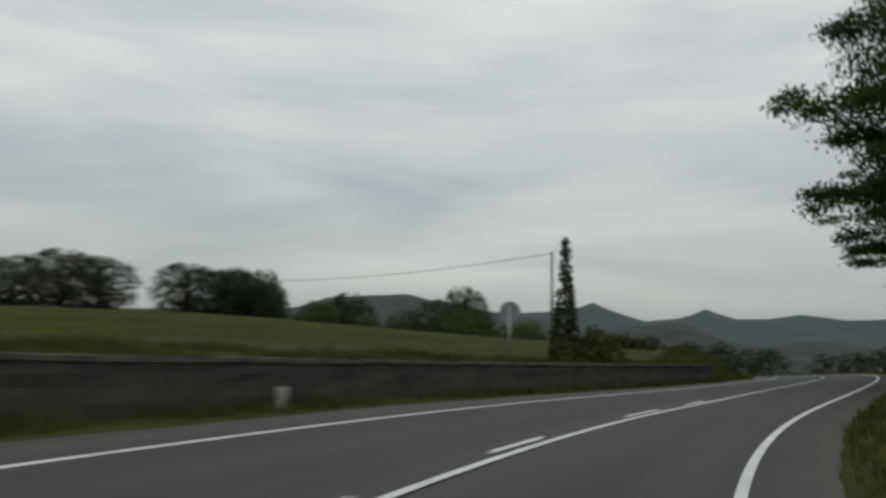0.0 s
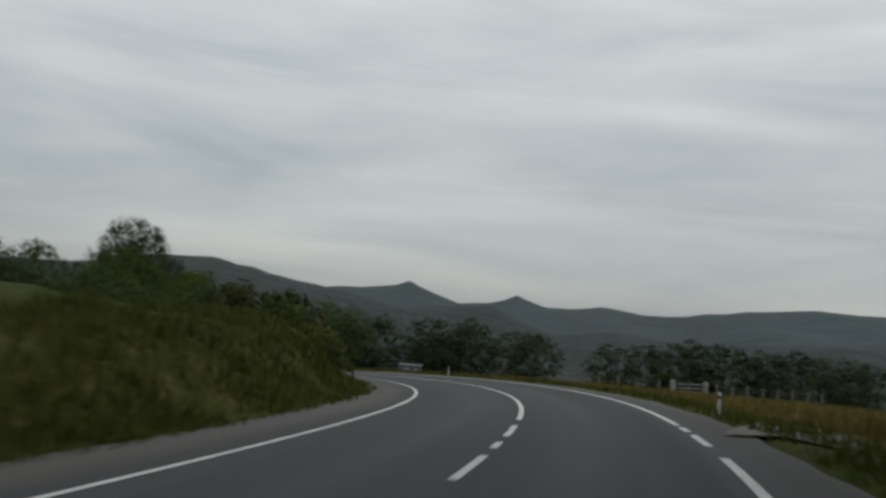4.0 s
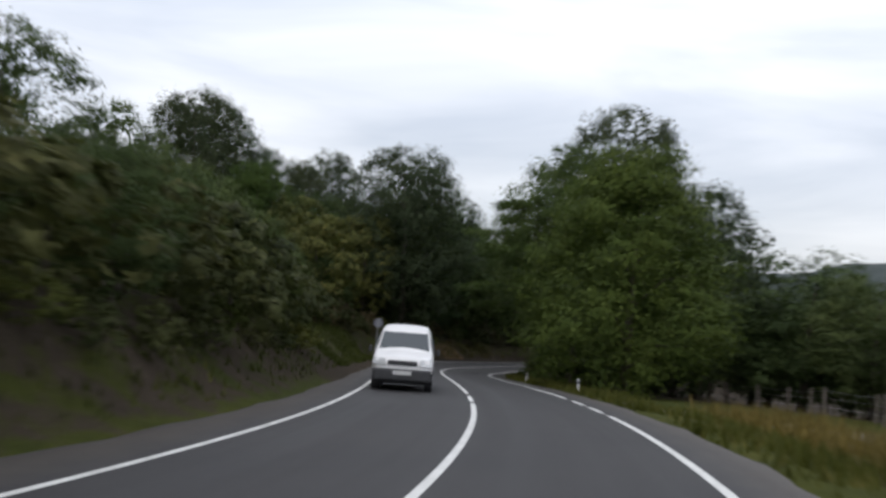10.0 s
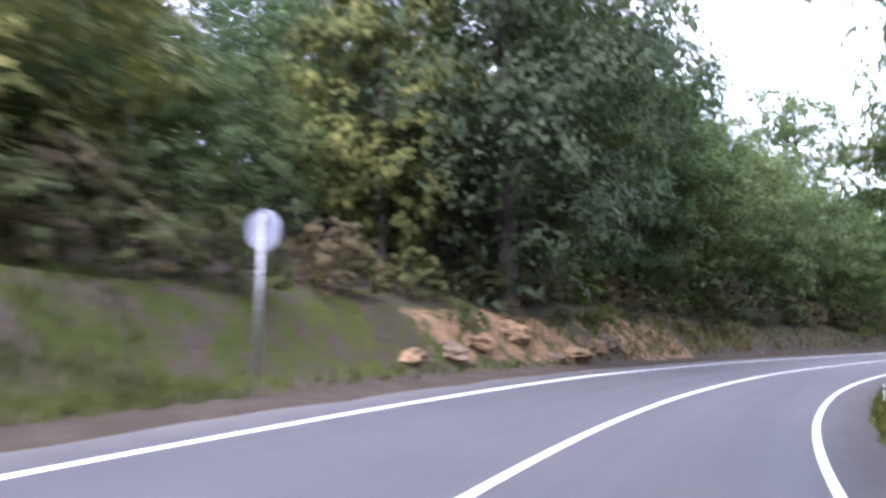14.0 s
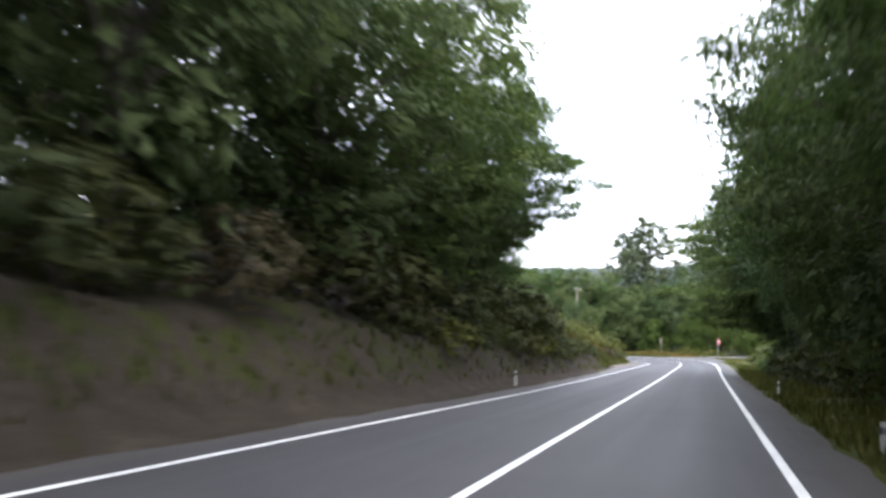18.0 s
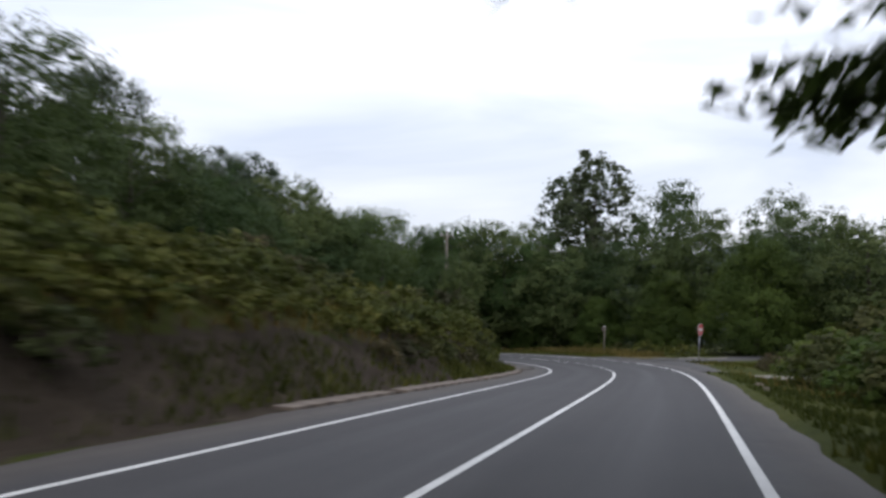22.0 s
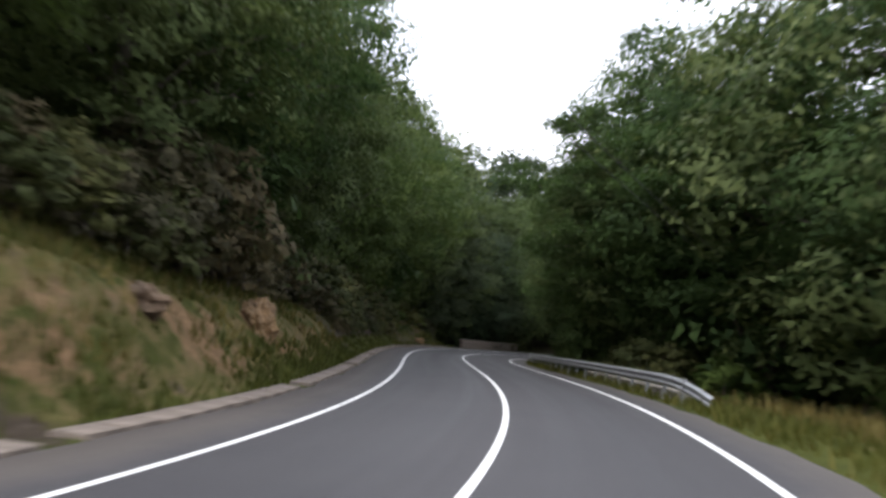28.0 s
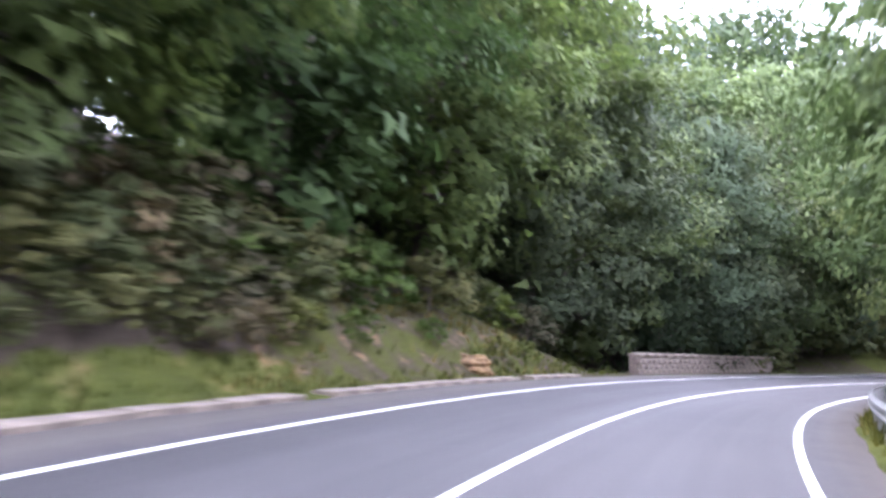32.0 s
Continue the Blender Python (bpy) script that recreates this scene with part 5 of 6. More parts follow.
ribbon("kerb_strip", "thin pale concrete edge of the side road", [(353.3, 9.2), (355.8, 13.2), (357.4, 16)], 0.35, CONCRETE, 0.16, 24)
ribbon("driveway", "pale concrete driveway climbing from the road", [(363.0, -4.3), (363.0, -5.2), (363.2, -6.4), (363.8, -8.0), (364.9, -10.0), (367.0, -13.5)], [8.4, 4.6, 2.5, 1.9, 1.7, 1.7], SANDY, 0.24, 80, 1.8)
ribbon("driveway", "pale concrete entrance apron beside the bank", [(338.4, -4.5), (339.0, -5.8), (340.2, -7.0)], [4.6, 3.0, 2.4], CONCRETE, 0.09, 24)
ribbon("field_entrance", "worn grey strip at the end of the wall", [(53.2, -5.7), (55.2, -5.2), (58.0, -4.7)], [1.2, 1.6, 1.0], GRAVEL, 0.06, 24)


# ---- roadside wall ----
def wall_line(name, s0, s1, r_front, thick, high, material, label, seed, step=1.0):
    n = int((s1 - s0) / step) + 1
    s = np.linspace(s0, s1, n)
    dice = np.random.default_rng(seed)
    prof = [(0.03, -0.5), (0.0, 0.25), (0.02, 0.5), (0.01, high * 0.8), (0.03, high), (thick - 0.02, high), (thick, high - 0.1), (thick, -0.5)]
    rows = []
    for back, up in prof:
        r = r_front - back + dice.normal(0, 0.015, n)
        x, y = plan(s, r)
        rows.append(np.stack([x, y, road_z(s, np.full(n, -4.5)) + up + (dice.normal(0, 0.012, n) if up > 0 else 0)], -1))
    v = np.stack(rows, 1).reshape(-1, 3)
    m = len(prof)
    idx = np.arange(n * m).reshape(n, m)
    f = np.stack([idx[:-1, :-1], idx[:-1, 1:], idx[1:, 1:], idx[1:, :-1]], -1).reshape(-1, 4).tolist()
    f += [idx[0].tolist(), idx[-1].tolist()[::-1]]
    return tagged(link_mesh(name, v, f, material, smooth=False), label, "wall", kind="structure")


def slab_mesh(name, size, bevel, seed, rough=0.012):
    bm = bmesh.new()
    box(bm, size, (0, 0, 0), bevel)
    dice = random.Random(seed)
    for v in bm.verts:
        v.co += Vector((dice.uniform(-rough, rough), dice.uniform(-rough, rough), dice.uniform(-rough, rough) * 0.6))
    me = bpy.data.meshes.new(name)
    bm.to_mesh(me)
    bm.free()
    return me


def slope_at(s):
    """The fall of the road in degrees."""
    return math.degrees(math.atan(float(road_z(s + 0.5, 0)) - float(road_z(s - 0.5, 0))))


def piece(name, me, material, parent, m):
    if not me.materials:
        me.materials.append(material)
    ob = new(name, me)
    ob.matrix_world = m
    ob.parent = parent
    return ob


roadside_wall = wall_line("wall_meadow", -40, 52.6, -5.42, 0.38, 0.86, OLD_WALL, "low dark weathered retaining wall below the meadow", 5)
slabs = [slab_mesh("coping_stone", (0.44, 1.16, 0.09), 0.012, k) for k in range(4)]
for k in range(76):
    s = -38.6 + k * 1.2
    x, y = plan(s, -5.61)
    piece("coping_stone", slabs[k % 4], COPING, roadside_wall, pose(float(x), float(y), float(road_z(s, -4.5)) + 0.9, slope_at(s), 0, math.degrees(float(heading(s))) + (k % 3 - 1) * 0.6))


# ---- concrete gutter stones on the uphill side ----
gutter = holder("gutter", "broken dusty concrete edging stones along the road", "kerb", kind="structure")
stones = [slab_mesh("edging_stone", (0.48 + 0.03 * (k % 2), 0.985, 0.14), 0.012, 20 + k, 0.010) for k in range(5)]
for a, b in ((302, 334), (344, 357.5), (367, 441)):
    for k in range(int(b - a)):
        s = a + k + 0.5
        if (k * 7 + int(a)) % 11 == 3:
            continue
        r = -paved_left(s) - 0.27 - 0.008 * math.sin(k * 1.9)
        x, y = plan(s, r)
        piece("edging_stone", stones[(k * 3) % 5], EDGING, gutter, pose(float(x), float(y), float(road_z(s, r)) + 0.0 + 0.004 * math.sin(k * 2.7), slope_at(s), 0.6 * math.sin(k), math.degrees(float(heading(s))) + 0.4 * math.sin(k * 1.3)))


# ---- rocks ----
def rock(name, label, s, r, size, seed, up=0.0, turn=0.0, material=None):
    bm = bmesh.new()
    bmesh.ops.create_icosphere(bm, subdivisions=5 if size[2] > 0.6 else 4, radius=1.0)
    off = Vector((seed * 3.7, seed * 1.3, seed * 2.1))
    for v in bm.verts:
        n = v.co.normalized()
        h = 0.34 * noise.noise(n * 1.3 + off) + 0.2 * noise.noise(n * 3.1 + off) + 0.09 * noise.noise(n * 7.0 + off)
        step = 0.035 * math.sin(n.z * 9 + 3 * n.x + 2 * n.y)
        v.co = Vector((n.x * size[0], n.y * size[1], n.z * size[2])) * (1 + h + step + (0.10 * abs(noise.noise(n * 4.5 + off)) + 0.05 * noise.noise(n * 15.0 + off)))
    ob = part(name, bm, material or OCHRE, smooth=False)
    ob.matrix_world = upright(s, r, turn, 1.0, up)
    return tagged(ob, label, "rock")


outcrop = holder("rock_outcrop", "weathered ochre rock outcrop in the bank beside the driveway", "rock")
for k, (s, r, size, up) in enumerate(((368.0, -7.5, (1.3, 1.2, 1.5), -0.45), (385.2, -6.9, (0.6, 0.8, 0.75), -0.2), (376.8, -7.0, (0.4, 1.0, 0.4), -0.35), (367.0, -6.6, (0.55, 0.6, 0.95), -0.4))):
    boulder = rock("boulder", "", s, r, size, 4 + 3 * k, up, k * 25, CLAY_ROCK if k == 2 else OCHRE)
    del boulder["category"]
    boulder.parent = outcrop
clay_face = holder("clay_outcrop", "crumbling ochre clay and rock in the cut bank", "rock")
for k in range(8):
    s = 195.6 + k * 2.0 + 0.3 * math.sin(k * 2.3)
    foot_r = float(np.interp(s, LEFT[:, 0], LEFT[:, 1]))
    lump = rock("boulder", "", s, -foot_r - 0.55 - 0.55 * ((k * 5) % 4) / 3, (0.42 + 0.1 * (k % 3), 0.6 + 0.2 * (k % 2), 0.26 + 0.05 * (k % 4)), 50 + k, -0.24, k * 47, CLAY_ROCK if k % 3 == 1 else OCHRE)
    del lump["category"]
    lump.parent = clay_face
rock("clay_boulder", "ochre clay boulder in the cut bank", 435, -5.9, (0.35, 0.75, 0.35), 14, -0.1, 90)
for k, (s, r) in enumerate(((230.5, -4.7), (315, 4.9), (318, 5.0), (366.5, -5.7))):
    rock("stone", "small pale stone lying on the verge", s, r, (0.17, 0.13, 0.09), 30 + k, 0.02, 0, EDGING)


# ---- delineator posts ----
def delineator():
    top = holder("delineator_post", "white roadside delineator post with a black band", "post", "delineator posts")
    bm = box(bmesh.new(), (0.085, 0.05, 0.42), (0, 0, 0.16), 0.014)
    part("post", bm, WHITE, top)
    bm = box(bmesh.new(), (0.09, 0.055, 0.1), (0, 0, 0.41), 0.01)
    part("band", bm, BLACK, top, "black band")
    bm = box(bmesh.new(), (0.04, 0.012, 0.07), (0, -0.031, 0.41), 0.003)
    part("reflector", bm, GREY_METAL, top)
    bm = box(bmesh.new(), (0.085, 0.05, 0.08), (0, 0, 0.495), 0.014)
    part("cap", bm, WHITE, top)
    return top


first_post = delineator()
for k, (s, r) in enumerate(((35.1, 4.6), (75.9, 4.9), (111.8, 4.5), (129.6, 4.5), (154.5, 4.5), (170.3, 4.7), (206.2, 4.5), (247.1, 4.6), (264.2, 4.5), (263.9, -4.4))):
    m = upright(s, r, 0, 1.0)
    if k:
        copy_thing(first_post, m)
    else:
        first_post.matrix_basis = m


# ---- signs ----
def disc_sign(s, r, high, turn, lean, label):
    top = holder("road_sign", label, "sign")
    bm = bmesh.new()
    rod(bm, (0, 0, -0.3), (0, 0, high + 0.3), 0.04, n=12)
    part("pole", bm, STEEL, top, smooth=True)
    bm = bmesh.new()
    bmesh.ops.create_cone(bm, cap_ends=True, segments=40, radius1=0.375, radius2=0.375, depth=0.02, matrix=Matrix.Translation((0, 0.055, high)) @ pose(0, 0, 0, 90))
    bmesh.ops.create_cone(bm, cap_ends=False, segments=40, radius1=0.378, radius2=0.37, depth=0.04, matrix=Matrix.Translation((0, 0.045, high)) @ pose(0, 0, 0, 90))
    part("disc", bm, GREY_METAL, top)
    for q in (-0.15, 0.15):
        part("clamp", box(bmesh.new(), (0.3, 0.03, 0.04), (0, 0.03, high + q), 0.005), STEEL, top)
    top.matrix_basis = upright(s, r, turn) @ pose(0, 0, 0, 0, lean, 0)
    return top


disc_sign(27.6, -6.6, 1.75, 4, 0, "back of a round grey road sign behind the wall")
disc_sign(188.6, -6.0, 2.72, -6, 2.0, "back of a round grey road sign on a steel pole")


def stop_sign(s, r, turn):
    top = holder("stop_sign", "red octagonal road sign with a white rim on a leaning pole", "sign")
    bm = bmesh.new()
    rod(bm, (0, 0, -0.3), (0, 0, 2.45), 0.035, n=12)
    part("pole", bm, STEEL, top, smooth=True)
    for name, radius, y, mat in (("rim", 0.43, -0.045, WHITE), ("face", 0.395, -0.056, RED)):
        bm = bmesh.new()
        bmesh.ops.create_cone(bm, cap_ends=True, segments=8, radius1=radius, radius2=radius, depth=0.018, matrix=Matrix.Translation((0, y, 2.2)) @ pose(0, 0, 0, 90, 22.5, 0))
        part(name, bm, mat, top)
    part("lettering_bar", box(bmesh.new(), (0.56, 0.006, 0.2), (0, -0.068, 2.2), 0.002), WHITE, top, "white bar across the face")
    top.matrix_basis = upright(s, r, turn) @ pose(0, 0, 0, 0, 3.0, 0)


stop_sign(344.2, 7.2, 48)

post = holder("direction_post", "grey wooden post with a small board seen edge-on", "sign")
bm = bmesh.new()
rod(bm, (0, 0, -0.3), (0, 0, 2.55), 0.07, 0.06, 12)
part("pole", bm, WOOD, post, smooth=True)
part("board", box(bmesh.new(), (0.09, 0.45, 0.34), (0, 0.06, 2.34), 0.01), WOOD, post, "reddish wooden board")
part("cap", box(bmesh.new(), (0.16, 0.16, 0.05), (0, 0, 2.58), 0.012), WHITE, post)
post.matrix_basis = upright(367.2, 10.0, 30)

stone = holder("kilometre_stone", "small whitewashed marker stone at the foot of the wall", "stone")
bm = box(bmesh.new(), (0.24, 0.14, 0.5), (0, 0, 0.15), 0.05)
part("block", bm, POST_STONE, stone, smooth=False)
part("base", box(bmesh.new(), (0.3, 0.2, 0.08), (0, 0, 0.0), 0.02), CONCRETE, stone)
stone.matrix_basis = upright(14.0, -5.15, 20)


# ---- poles and wires ----
def wire(parent, a, b, sag, radius=0.012):
    a, b = Vector(a), Vector(b)
    pts = [a.lerp(b, k / 24) - Vector((0, 0, sag * 4 * (k / 24) * (1 - k / 24))) for k in range(25)]
    v, f = tube(pts, [radius] * 25, 5)
    ob = link_mesh("wire", v, f, BLACK, parent)
    return ob


def utility_pole(s, r, high, arm, label):
    top = holder("utility_pole", label, "pole")
    bm = bmesh.new()
    rod(bm, (0, 0, -0.5), (0, 0, high), 0.11, 0.08, 14)
    part("shaft", bm, WOOD, top, smooth=True)
    if arm:
        part("crossarm", box(bmesh.new(), (1.3, 0.09, 0.1), (0, 0, high - 0.4), 0.01), WOOD, top)
    for q in ((-0.5, 0, 0.5) if arm else (0,)):
        bm = bmesh.new()
        rod(bm, (q, 0, high - 0.36), (q, 0, high - 0.12), 0.035, 0.05, 10)
        part("insulator", bm, WHITE, top)
    top.matrix_basis = upright(s, r, 30)
    return top


pole_a = utility_pole(62.3, -18.4, 7.6, False, "grey utility pole standing in the meadow")
pole_b = utility_pole(113, -56, 4.4, False, "grey utility pole among the field trees")
ends = [Vector(spot(62.3, -18.4)) + Vector((0, 0, 7.45)), Vector(spot(113, -56)) + Vector((0, 0, 4.25))]
line_a = holder("overhead_line", "thin overhead wire across the meadow", "wire")
wire(line_a, ends[0], ends[1], 0.7, 0.022)
pole_c = utility_pole(353, -8.9, 7.6, True, "thin utility pole with a crossarm above the trees")
pole_d = utility_pole(440, 30, 12.0, True, "utility pole hidden among the trees")
line_c = holder("overhead_line", "pair of thin overhead wires above the trees", "wire")
for q in (-0.4, 0.4):
    wire(line_c, Vector(spot(353, -8.4)) + Vector((q, 0, 7.1)), Vector(spot(440, 30)) + Vector((q, 0, 11.6)), 1.0, 0.014)


# ---- crash barrier ----
def barrier(s0, s1, r):
    top = holder("crash_barrier", "galvanised steel crash barrier on the outer verge", "barrier")
    wave = [(0.0, -0.155), (-0.02, -0.13), (-0.075, -0.095), (-0.08, -0.06), (-0.02, -0.02), (-0.02, 0.02), (-0.08, 0.06), (-0.075, 0.095), (-0.02, 0.13), (0.0, 0.155)]
    s = s0
    while s < s1 - 1:
        e = min(s + 4.02, s1)
        ss = np.linspace(s, e, 5)
        rows = []
        for k, (out, up) in enumerate(wave + [(o + 0.006, u) for o, u in wave[::-1]]):
            rr = np.full(5, r) + out + 0.25 * np.clip((s0 + 6 - ss) / 6, 0, 1) ** 2
            x, y = plan(ss, rr)
            rows.append(np.stack([x, y, road_z(ss, np.full(5, 4.5)) + 0.56 + up - 0.35 * np.clip((s0 + 4 - ss) / 4, 0, 1) ** 2], -1))
        v = np.stack(rows, 1).reshape(-1, 3)
        m = len(rows)
        idx = np.arange(5 * m).reshape(5, m)
        f = np.stack([idx[:-1], np.roll(idx, -1, 1)[:-1], np.roll(idx, -1, 1)[1:], idx[1:]], -1).reshape(-1, 4)
        link_mesh("beam", v, f, STEEL, top, smooth=False)
        s += 4.0
    me = bpy.data.meshes.new("barrier_post")
    bm = box(bmesh.new(), (0.1, 0.055, 1.15), (0.07, 0, 0.1), 0.008)
    bm.to_mesh(me)
    bm.free()
    for s in np.arange(s0 + 2.0, s1 - 0.5, 2.0):
        x, y = plan(s, r)
        piece("post", me, STEEL, top, pose(float(x), float(y), float(road_z(s, 4.5)), 0, 0, math.degrees(float(heading(s)))))
    refl = slab_mesh("reflector", (0.02, 0.16, 0.1), 0.004, 3, 0.0)
    for s in np.arange(s0 + 6.0, s1 - 1, 4.0):
        x, y = plan(s, r - 0.02)
        piece("reflector", refl, WHITE, top, pose(float(x), float(y), float(road_z(s, 4.5)) + 0.56, 0, 0, math.degrees(float(heading(s)))))
    return top


barrier(381.5, 476, 4.5)
culvert = holder("culvert_headwall", "low pale concrete wall under the crash barrier", "wall")
for a, e in ((384.6, 388.1), (388.2, 391.6), (391.7, 395.1), (395.2, 398.6)):
    s = np.linspace(a, e, 8)
    rows = []
    for r, up in ((4.72, -0.35), (4.72, 0.27), (4.76, 0.31), (5.02, 0.31), (5.06, 0.27), (5.06, -0.5)):
        x, y = plan(s, np.full(8, r))
        rows.append(np.stack([x, y, road_z(s, np.full(8, 4.5)) + up], -1))
    idx = np.arange(48).reshape(8, 6)
    faces = np.stack([idx[:-1, :-1], idx[:-1, 1:], idx[1:, 1:], idx[1:, :-1]], -1).reshape(-1, 4).tolist() + [idx[0].tolist(), idx[-1].tolist()[::-1]]
    link_mesh("wall_section", np.stack(rows, 1).reshape(-1, 3), faces, CONCRETE, culvert, smooth=False)

# ---- bridge parapet of squared stones ----
parapet = holder("bridge_parapet", "low stone bridge parapet with a pale coping", "wall", kind="structure")
core = wall_line("parapet_core", 447.2, 463, -5.0, 0.34, 0.74, STONE, "", 8)
core.parent = parapet
for key in ("label", "category", "kind"):
    if key in core:
        del core[key]
blocks = [slab_mesh("stone_block", (0.1, 0.52 + 0.05 * (k % 3), 0.21), 0.018, 40 + k, 0.02) for k in range(6)]
for row in range(3):
    for k in range(31):
        s = 447.5 + (row % 2) * 0.28 + k * 0.57
        if s > 462.8:
            continue
        x, y = plan(s, -4.98)
        piece("stone_block", blocks[(k * 5 + row) % 6], STONE, parapet, pose(float(x), float(y), float(road_z(s, -4.5)) + 0.10 + row * 0.235, 0, 0, math.degrees(float(heading(s))) + math.sin(k * 2.1 + row) * 1.5))
caps = [slab_mesh("coping_slab", (0.5, 0.98, 0.11), 0.015, 60 + k, 0.012) for k in range(3)]
for k in range(18):
    s = 447.7 + k * 1.0
    if s < 463:
        x, y = plan(s, -5.15)
        piece("coping_slab", caps[k % 3], EDGING, parapet, pose(float(x), float(y), float(road_z(s, -4.5)) + 0.81, 0, 0, math.degrees(float(heading(s)))))


# ---- fences and gate ----
def fence(name, label, places, high, wires, material, thick=0.11):
    top = holder(name, label, "fence")
    me = slab_mesh("fence_post", (thick, thick, high + 0.4), 0.015, 7, 0.01)
    tops = []
    for k, (s, r) in enumerate(places):
        x, y, z = spot(s, r)
        piece("post", me, material, top, pose(x, y, z + high / 2 - 0.2, 1.5 * math.sin(k * 2.3), 1.5 * math.sin(k * 1.7), k * 20))
        tops.append(Vector((x, y, z)))
    for a, b in zip(tops[:-1], tops[1:]):
        for h in wires:
            v, f = tube([a + Vector((0, 0, h)), (a + b) / 2 + Vector((0, 0, h - 0.03)), b + Vector((0, 0, h))], [0.006] * 3, 4)
            link_mesh("strand", v, f, STEEL, top)
    return top


fence("field_fence", "row of weathered grey fence posts at the field's edge", [(s, 17.5 + 0.6 * math.sin(s)) for s in np.arange(148, 184, 2.6)], 1.25, (0.4, 0.8, 1.1), WOOD, 0.12)
fence("field_fence", "row of weathered grey fence posts beyond the track", [(110.9 + 0.1 * k, 12.5 + 1.75 * k) for k in range(5)] + [(111, 21.2)], 1.25, (0.4, 0.8, 1.1), WOOD, 0.12)
fence("field_fence", "row of grey wooden fence posts beside the gate", [(109.6 - 0.1 * k, 25.0 + 1.3 * k) for k in range(8)], 1.35, (0.3, 0.6, 0.9, 1.2), WOOD, 0.13)
fence("verge_fence", "dark wooden fence posts in the shade under the trees", [(s, 7.9 + 0.15 * math.sin(s)) for s in np.arange(40, 64, 2.2)], 1.1, (0.4, 0.75, 1.05), WOOD, 0.1)
fence("garden_fence", "pale garden fence posts on the bank", [(s, -9.0) for s in (331.5, 334.2, 336.9, 339.8)], 1.15, (0.5, 0.85), POST_STONE, 0.13)

gate = holder("field_gate", "closed metal field gate between pale posts", "gate")
for q in (-1.6, 1.6):
    part("gate_post", box(bmesh.new(), (0.28, 0.28, 1.7), (q, 0, 0.55), 0.02), POST_STONE, gate)
for h in (0.25, 0.55, 0.85, 1.15):
    bm = bmesh.new()
    rod(bm, (-1.45, 0, h), (1.45, 0, h), 0.03, n=8)
    part("rail", bm, STEEL, gate)
for q in (-1.42, 0, 1.42):
    part("upright_bar", box(bmesh.new(), (0.05, 0.03, 1.1), (q, 0.01, 0.7), 0.004), STEEL, gate)
gate.matrix_basis = upright(110.2, 23.1, 5)


# ---- waste bins under a low roof ----
shelter = holder("bin_shelter", "low open shelter with a flat roof over the waste bins", "shelter")
for px in (-1.15, 1.15):
    for py in (-0.5, 0.5):
        part("shelter_post", box(bmesh.new(), (0.07, 0.07, 1.35), (px, py, 0.62), 0.008), STEEL, shelter)
part("roof", box(bmesh.new(), (2.6, 1.3, 0.06), (0, 0, 1.31), 0.015), STEEL, shelter)
part("slab", box(bmesh.new(), (2.9, 1.6, 0.14), (0, 0, -0.01), 0.02), CONCRETE, shelter)
part("back_panel", box(bmesh.new(), (2.3, 0.04, 1.0), (0, 0.52, 0.72), 0.005), STEEL, shelter)
shelter.matrix_basis = upright(132.6, 14.6, -30, 0.85, 0.02)


def waste_bin(q):
    top = holder("waste_bin", "grey wheeled waste bin with a white marking", "bin", "waste bins")
    bm = box(bmesh.new(), (0.9, 0.75, 0.85), (0, 0, 0.57), 0.04)
    for v in bm.verts:
        k = 0.86 + 0.14 * (v.co.z - 0.15) / 0.85
        v.co.x, v.co.y = v.co.x * k, v.co.y * k
    part("tub", bm, BIN_GREY, top)
    part("lid", box(bmesh.new(), (0.96, 0.82, 0.09), (0, 0, 1.04), 0.035), BIN_GREY, top)
    part("marking", box(bmesh.new(), (0.4, 0.006, 0.16), (0, -0.375, 0.75), 0.002), WHITE, top, "white marking")
    for w in (-0.34, 0.34):
        bm = bmesh.new()
        rod(bm, (w - 0.03, 0.2, 0.09), (w + 0.03, 0.2, 0.09), 0.09, n=14)
        rod(bm, (w - 0.03, -0.2, 0.09), (w + 0.03, -0.2, 0.09), 0.09, n=14)
        part("wheel_pair", bm, BLACK, top)
    top.matrix_basis = upright(132.6, 14.6, -30, 0.85, 0.07) @ pose(q, -0.02, 0)


waste_bin(-0.52)
waste_bin(0.52)


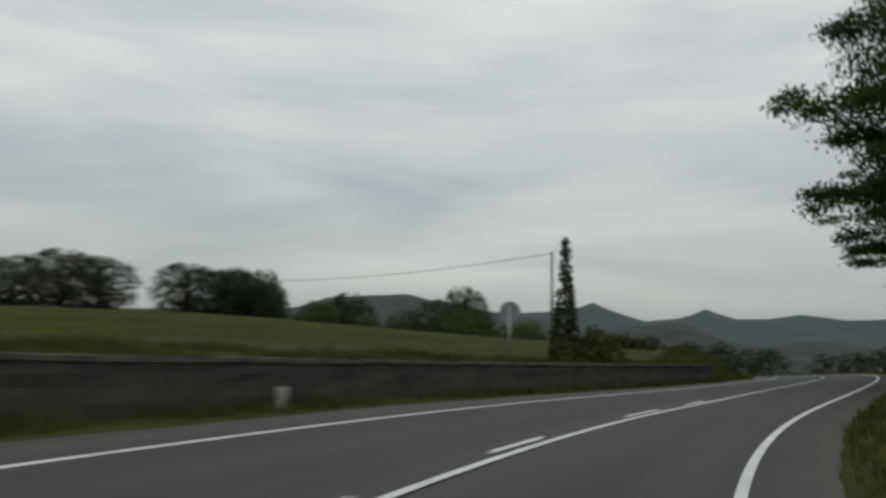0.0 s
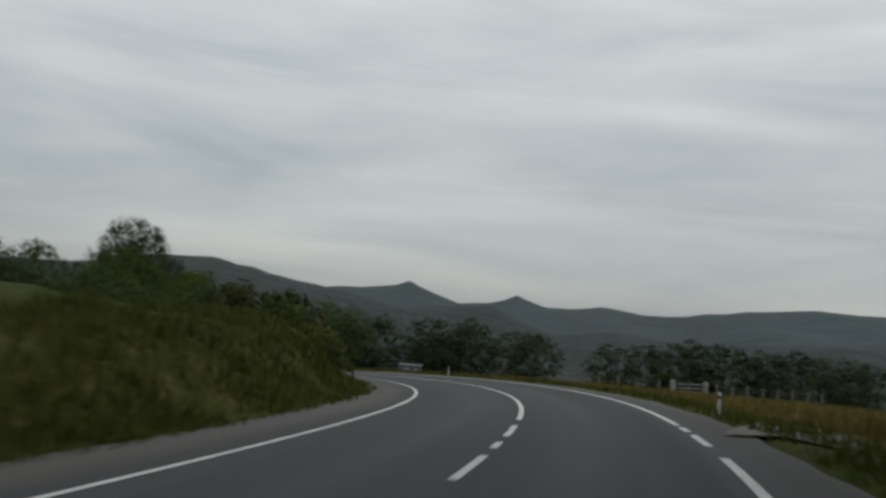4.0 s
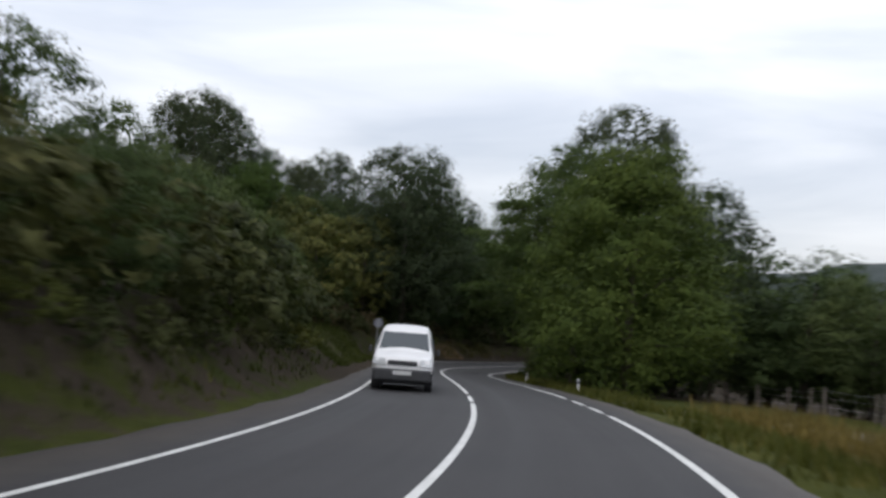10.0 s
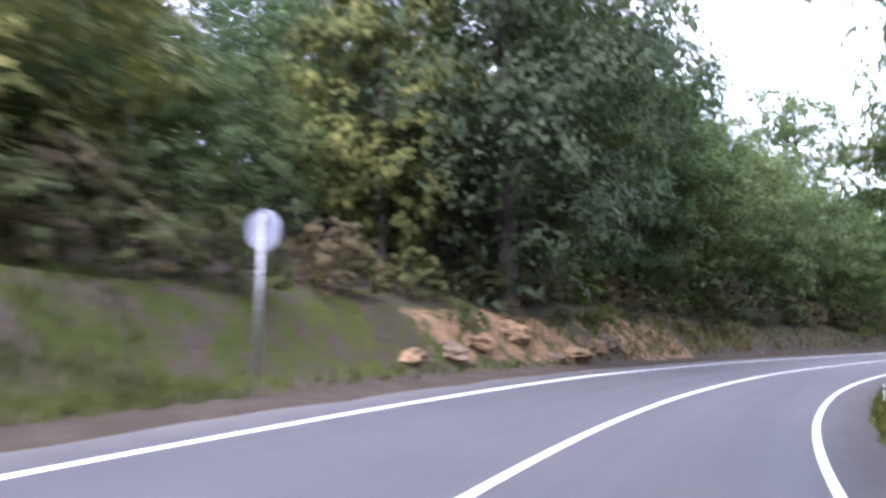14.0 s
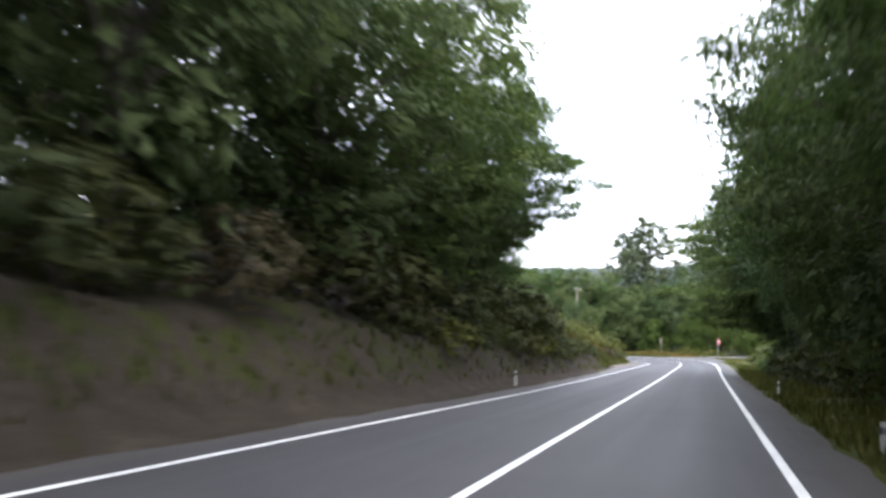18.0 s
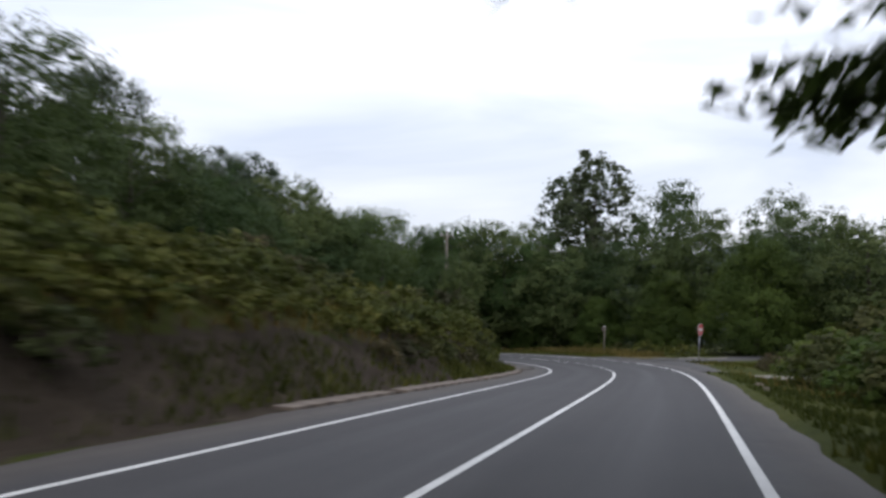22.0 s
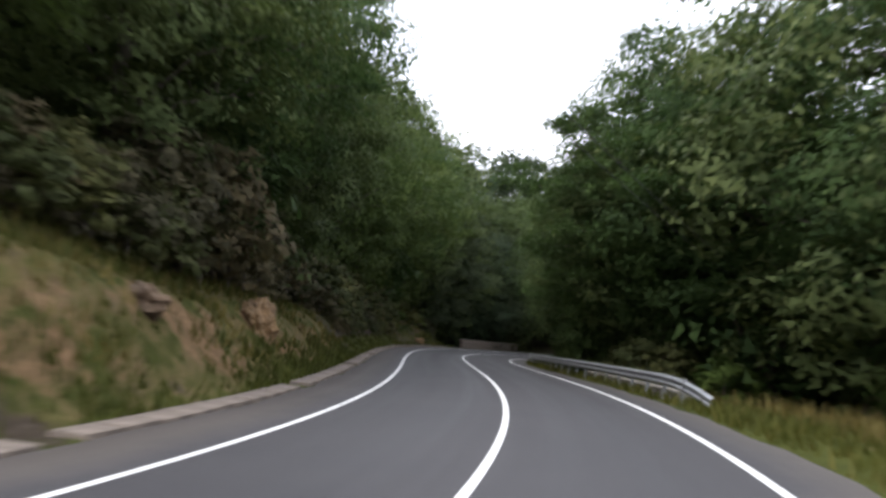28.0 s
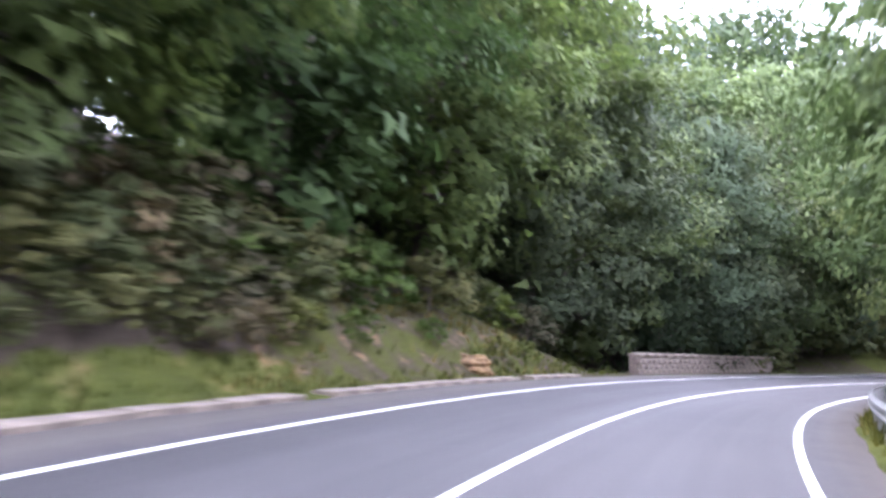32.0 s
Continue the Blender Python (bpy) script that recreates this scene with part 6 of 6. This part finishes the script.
# ---- the white van in the far lane ----
def van(s, r, turn):
    top = holder("van", "small white high-roofed delivery van with a dark bumper", "van")

    def shell(rings, cap=True):
        """A body skin through cross sections: y along, half widths at heights."""
        bm = bmesh.new()
        loops = []
        for y, pts in rings:
            half = [(x, z) for x, z in pts]
            ring = [bm.verts.new((x, y, z)) for x, z in half] + [bm.verts.new((-x, y, z)) for x, z in half[::-1]]
            loops.append(ring)
        for a, b in zip(loops[:-1], loops[1:]):
            for k in range(len(a)):
                bm.faces.new((a[k], a[(k + 1) % len(a)], b[(k + 1) % len(b)], b[k]))
        if cap:
            bm.faces.new(loops[0][::-1])
            bm.faces.new(loops[-1])
        bmesh.ops.recalc_face_normals(bm, faces=bm.faces)
        return bm

    def sec(w, belt, top_w, top_z, low=0.34):
        return [(w * 0.96, low), (w, low + 0.25), (w, belt), ((w + top_w) / 2, (belt + top_z) / 2), (top_w, top_z - 0.1), (top_w - 0.12, top_z), (0.02, top_z + 0.02)]

    rings = [(-2.14, [(0.60, 0.42), (0.70, 0.55), (0.72, 0.70), (0.70, 0.78), (0.66, 0.84), (0.5, 0.87), (0.02, 0.88)]),
             (-2.02, [(0.78, 0.36), (0.84, 0.58), (0.85, 0.78), (0.83, 0.88), (0.78, 0.95), (0.6, 0.97), (0.02, 0.98)]),
             (-1.60, [(0.84, 0.34), (0.88, 0.60), (0.88, 0.90), (0.86, 0.98), (0.80, 1.05), (0.6, 1.08), (0.02, 1.09)]),
             (-1.20, [(0.86, 0.34), (0.89, 0.60), (0.89, 1.0), (0.86, 1.08), (0.80, 1.13), (0.6, 1.16), (0.02, 1.17)]),
             (-0.62, sec(0.90, 1.05, 0.72, 1.64)), (-0.30, sec(0.90, 1.05, 0.73, 1.84)), (0.2, sec(0.90, 1.05, 0.74, 1.93)), (1.2, sec(0.90, 1.05, 0.75, 1.96)),
             (1.95, sec(0.90, 1.05, 0.75, 1.94)), (2.10, sec(0.88, 1.05, 0.72, 1.86)), (2.15, sec(0.82, 1.05, 0.66, 1.78))]
    body = part("body", shell(rings), VAN_WHITE, top, smooth=True)
    mod = body.modifiers.new("soften", "SUBSURF")
    mod.levels = mod.render_levels = 2

    def panel(name, corners, material, label="", out=0.012):
        bm = bmesh.new()
        vs = [bm.verts.new(c) for c in corners]
        f = bm.faces.new(vs)
        got = bmesh.ops.extrude_face_region(bm, geom=[f])
        n = (Vector(corners[1]) - Vector(corners[0])).cross(Vector(corners[2]) - Vector(corners[0])).normalized()
        for v in got["geom"]:
            if isinstance(v, bmesh.types.BMVert):
                v.co += n * out
        bmesh.ops.recalc_face_normals(bm, faces=bm.faces)
        return part(name, bm, material, top, label)

    panel("windscreen", [(-0.74, -1.22, 1.16), (0.74, -1.22, 1.16), (0.66, -0.58, 1.66), (-0.66, -0.58, 1.66)], GLASS, "dark windscreen glass", 0.03)
    for q in (-1, 1):
        side = [(q * 0.905, -0.95, 1.10), (q * 0.915, -0.12, 1.10), (q * 0.80, -0.12, 1.56), (q * 0.81, -0.52, 1.54)]
        panel("side_window", side if q > 0 else side[::-1], GLASS, "dark side window", 0.02)
        panel("headlamp", [(q * 0.83, -2.06, 0.72), (q * 0.50, -2.17, 0.72), (q * 0.50, -2.12, 0.90), (q * 0.84, -1.95, 0.92)][:: -1 if q > 0 else 1], LAMP_GLASS, "clear headlamp", 0.02)
        bm = box(bmesh.new(), (0.1, 0.14, 0.2), (q * 1.02, -0.86, 1.14), 0.03)
        part("wing_mirror", bm, VAN_TRIM, top)
        part("side_moulding", box(bmesh.new(), (0.03, 1.7, 0.07), (q * 0.905, 0.1, 0.68), 0.01), VAN_TRIM, top)
        part("sill", box(bmesh.new(), (0.08, 2.0, 0.12), (q * 0.86, 0.05, 0.36), 0.02), VAN_TRIM, top)
        for y in (-1.42, 1.32):
            wheel = new("wheel")
            wheel.parent = top
            bm = bmesh.new()
            rod(bm, (q * 0.66, y, 0.31), (q * 0.88, y, 0.31), 0.31, n=28)
            part("tyre", bm, BLACK, wheel, smooth=False)
            bm = bmesh.new()
            rod(bm, (q * 0.87, y, 0.31), (q * 0.895, y, 0.31), 0.19, 0.15, n=20)
            part("rim", bm, STEEL, wheel)
    part("bumper", box(bmesh.new(), (1.66, 0.22, 0.34), (0, -2.10, 0.46), 0.06), VAN_TRIM, top, "dark plastic bumper")
    part("grille", box(bmesh.new(), (0.84, 0.05, 0.13), (0, -2.15, 0.80), 0.02), VAN_TRIM, top, "dark grille")
    part("number_plate", box(bmesh.new(), (0.52, 0.02, 0.11), (0, -2.22, 0.52), 0.004), PALE_PLATE, top, "blank pale plate")
    part("underbody", box(bmesh.new(), (1.5, 3.9, 0.2), (0, 0, 0.30), 0.03), BLACK, top)
    x, y = plan(s, r)
    slope = math.degrees(math.atan(float(road_z(s + 1, r) - road_z(s - 1, r)) / 2))
    top.matrix_basis = pose(float(x), float(y), float(road_z(s, r)) + 0.005, 0, 0, math.degrees(float(heading(s))) + turn) @ pose(0, 0, 0, slope, 0, 0)


van(149.2, -1.95, 0)
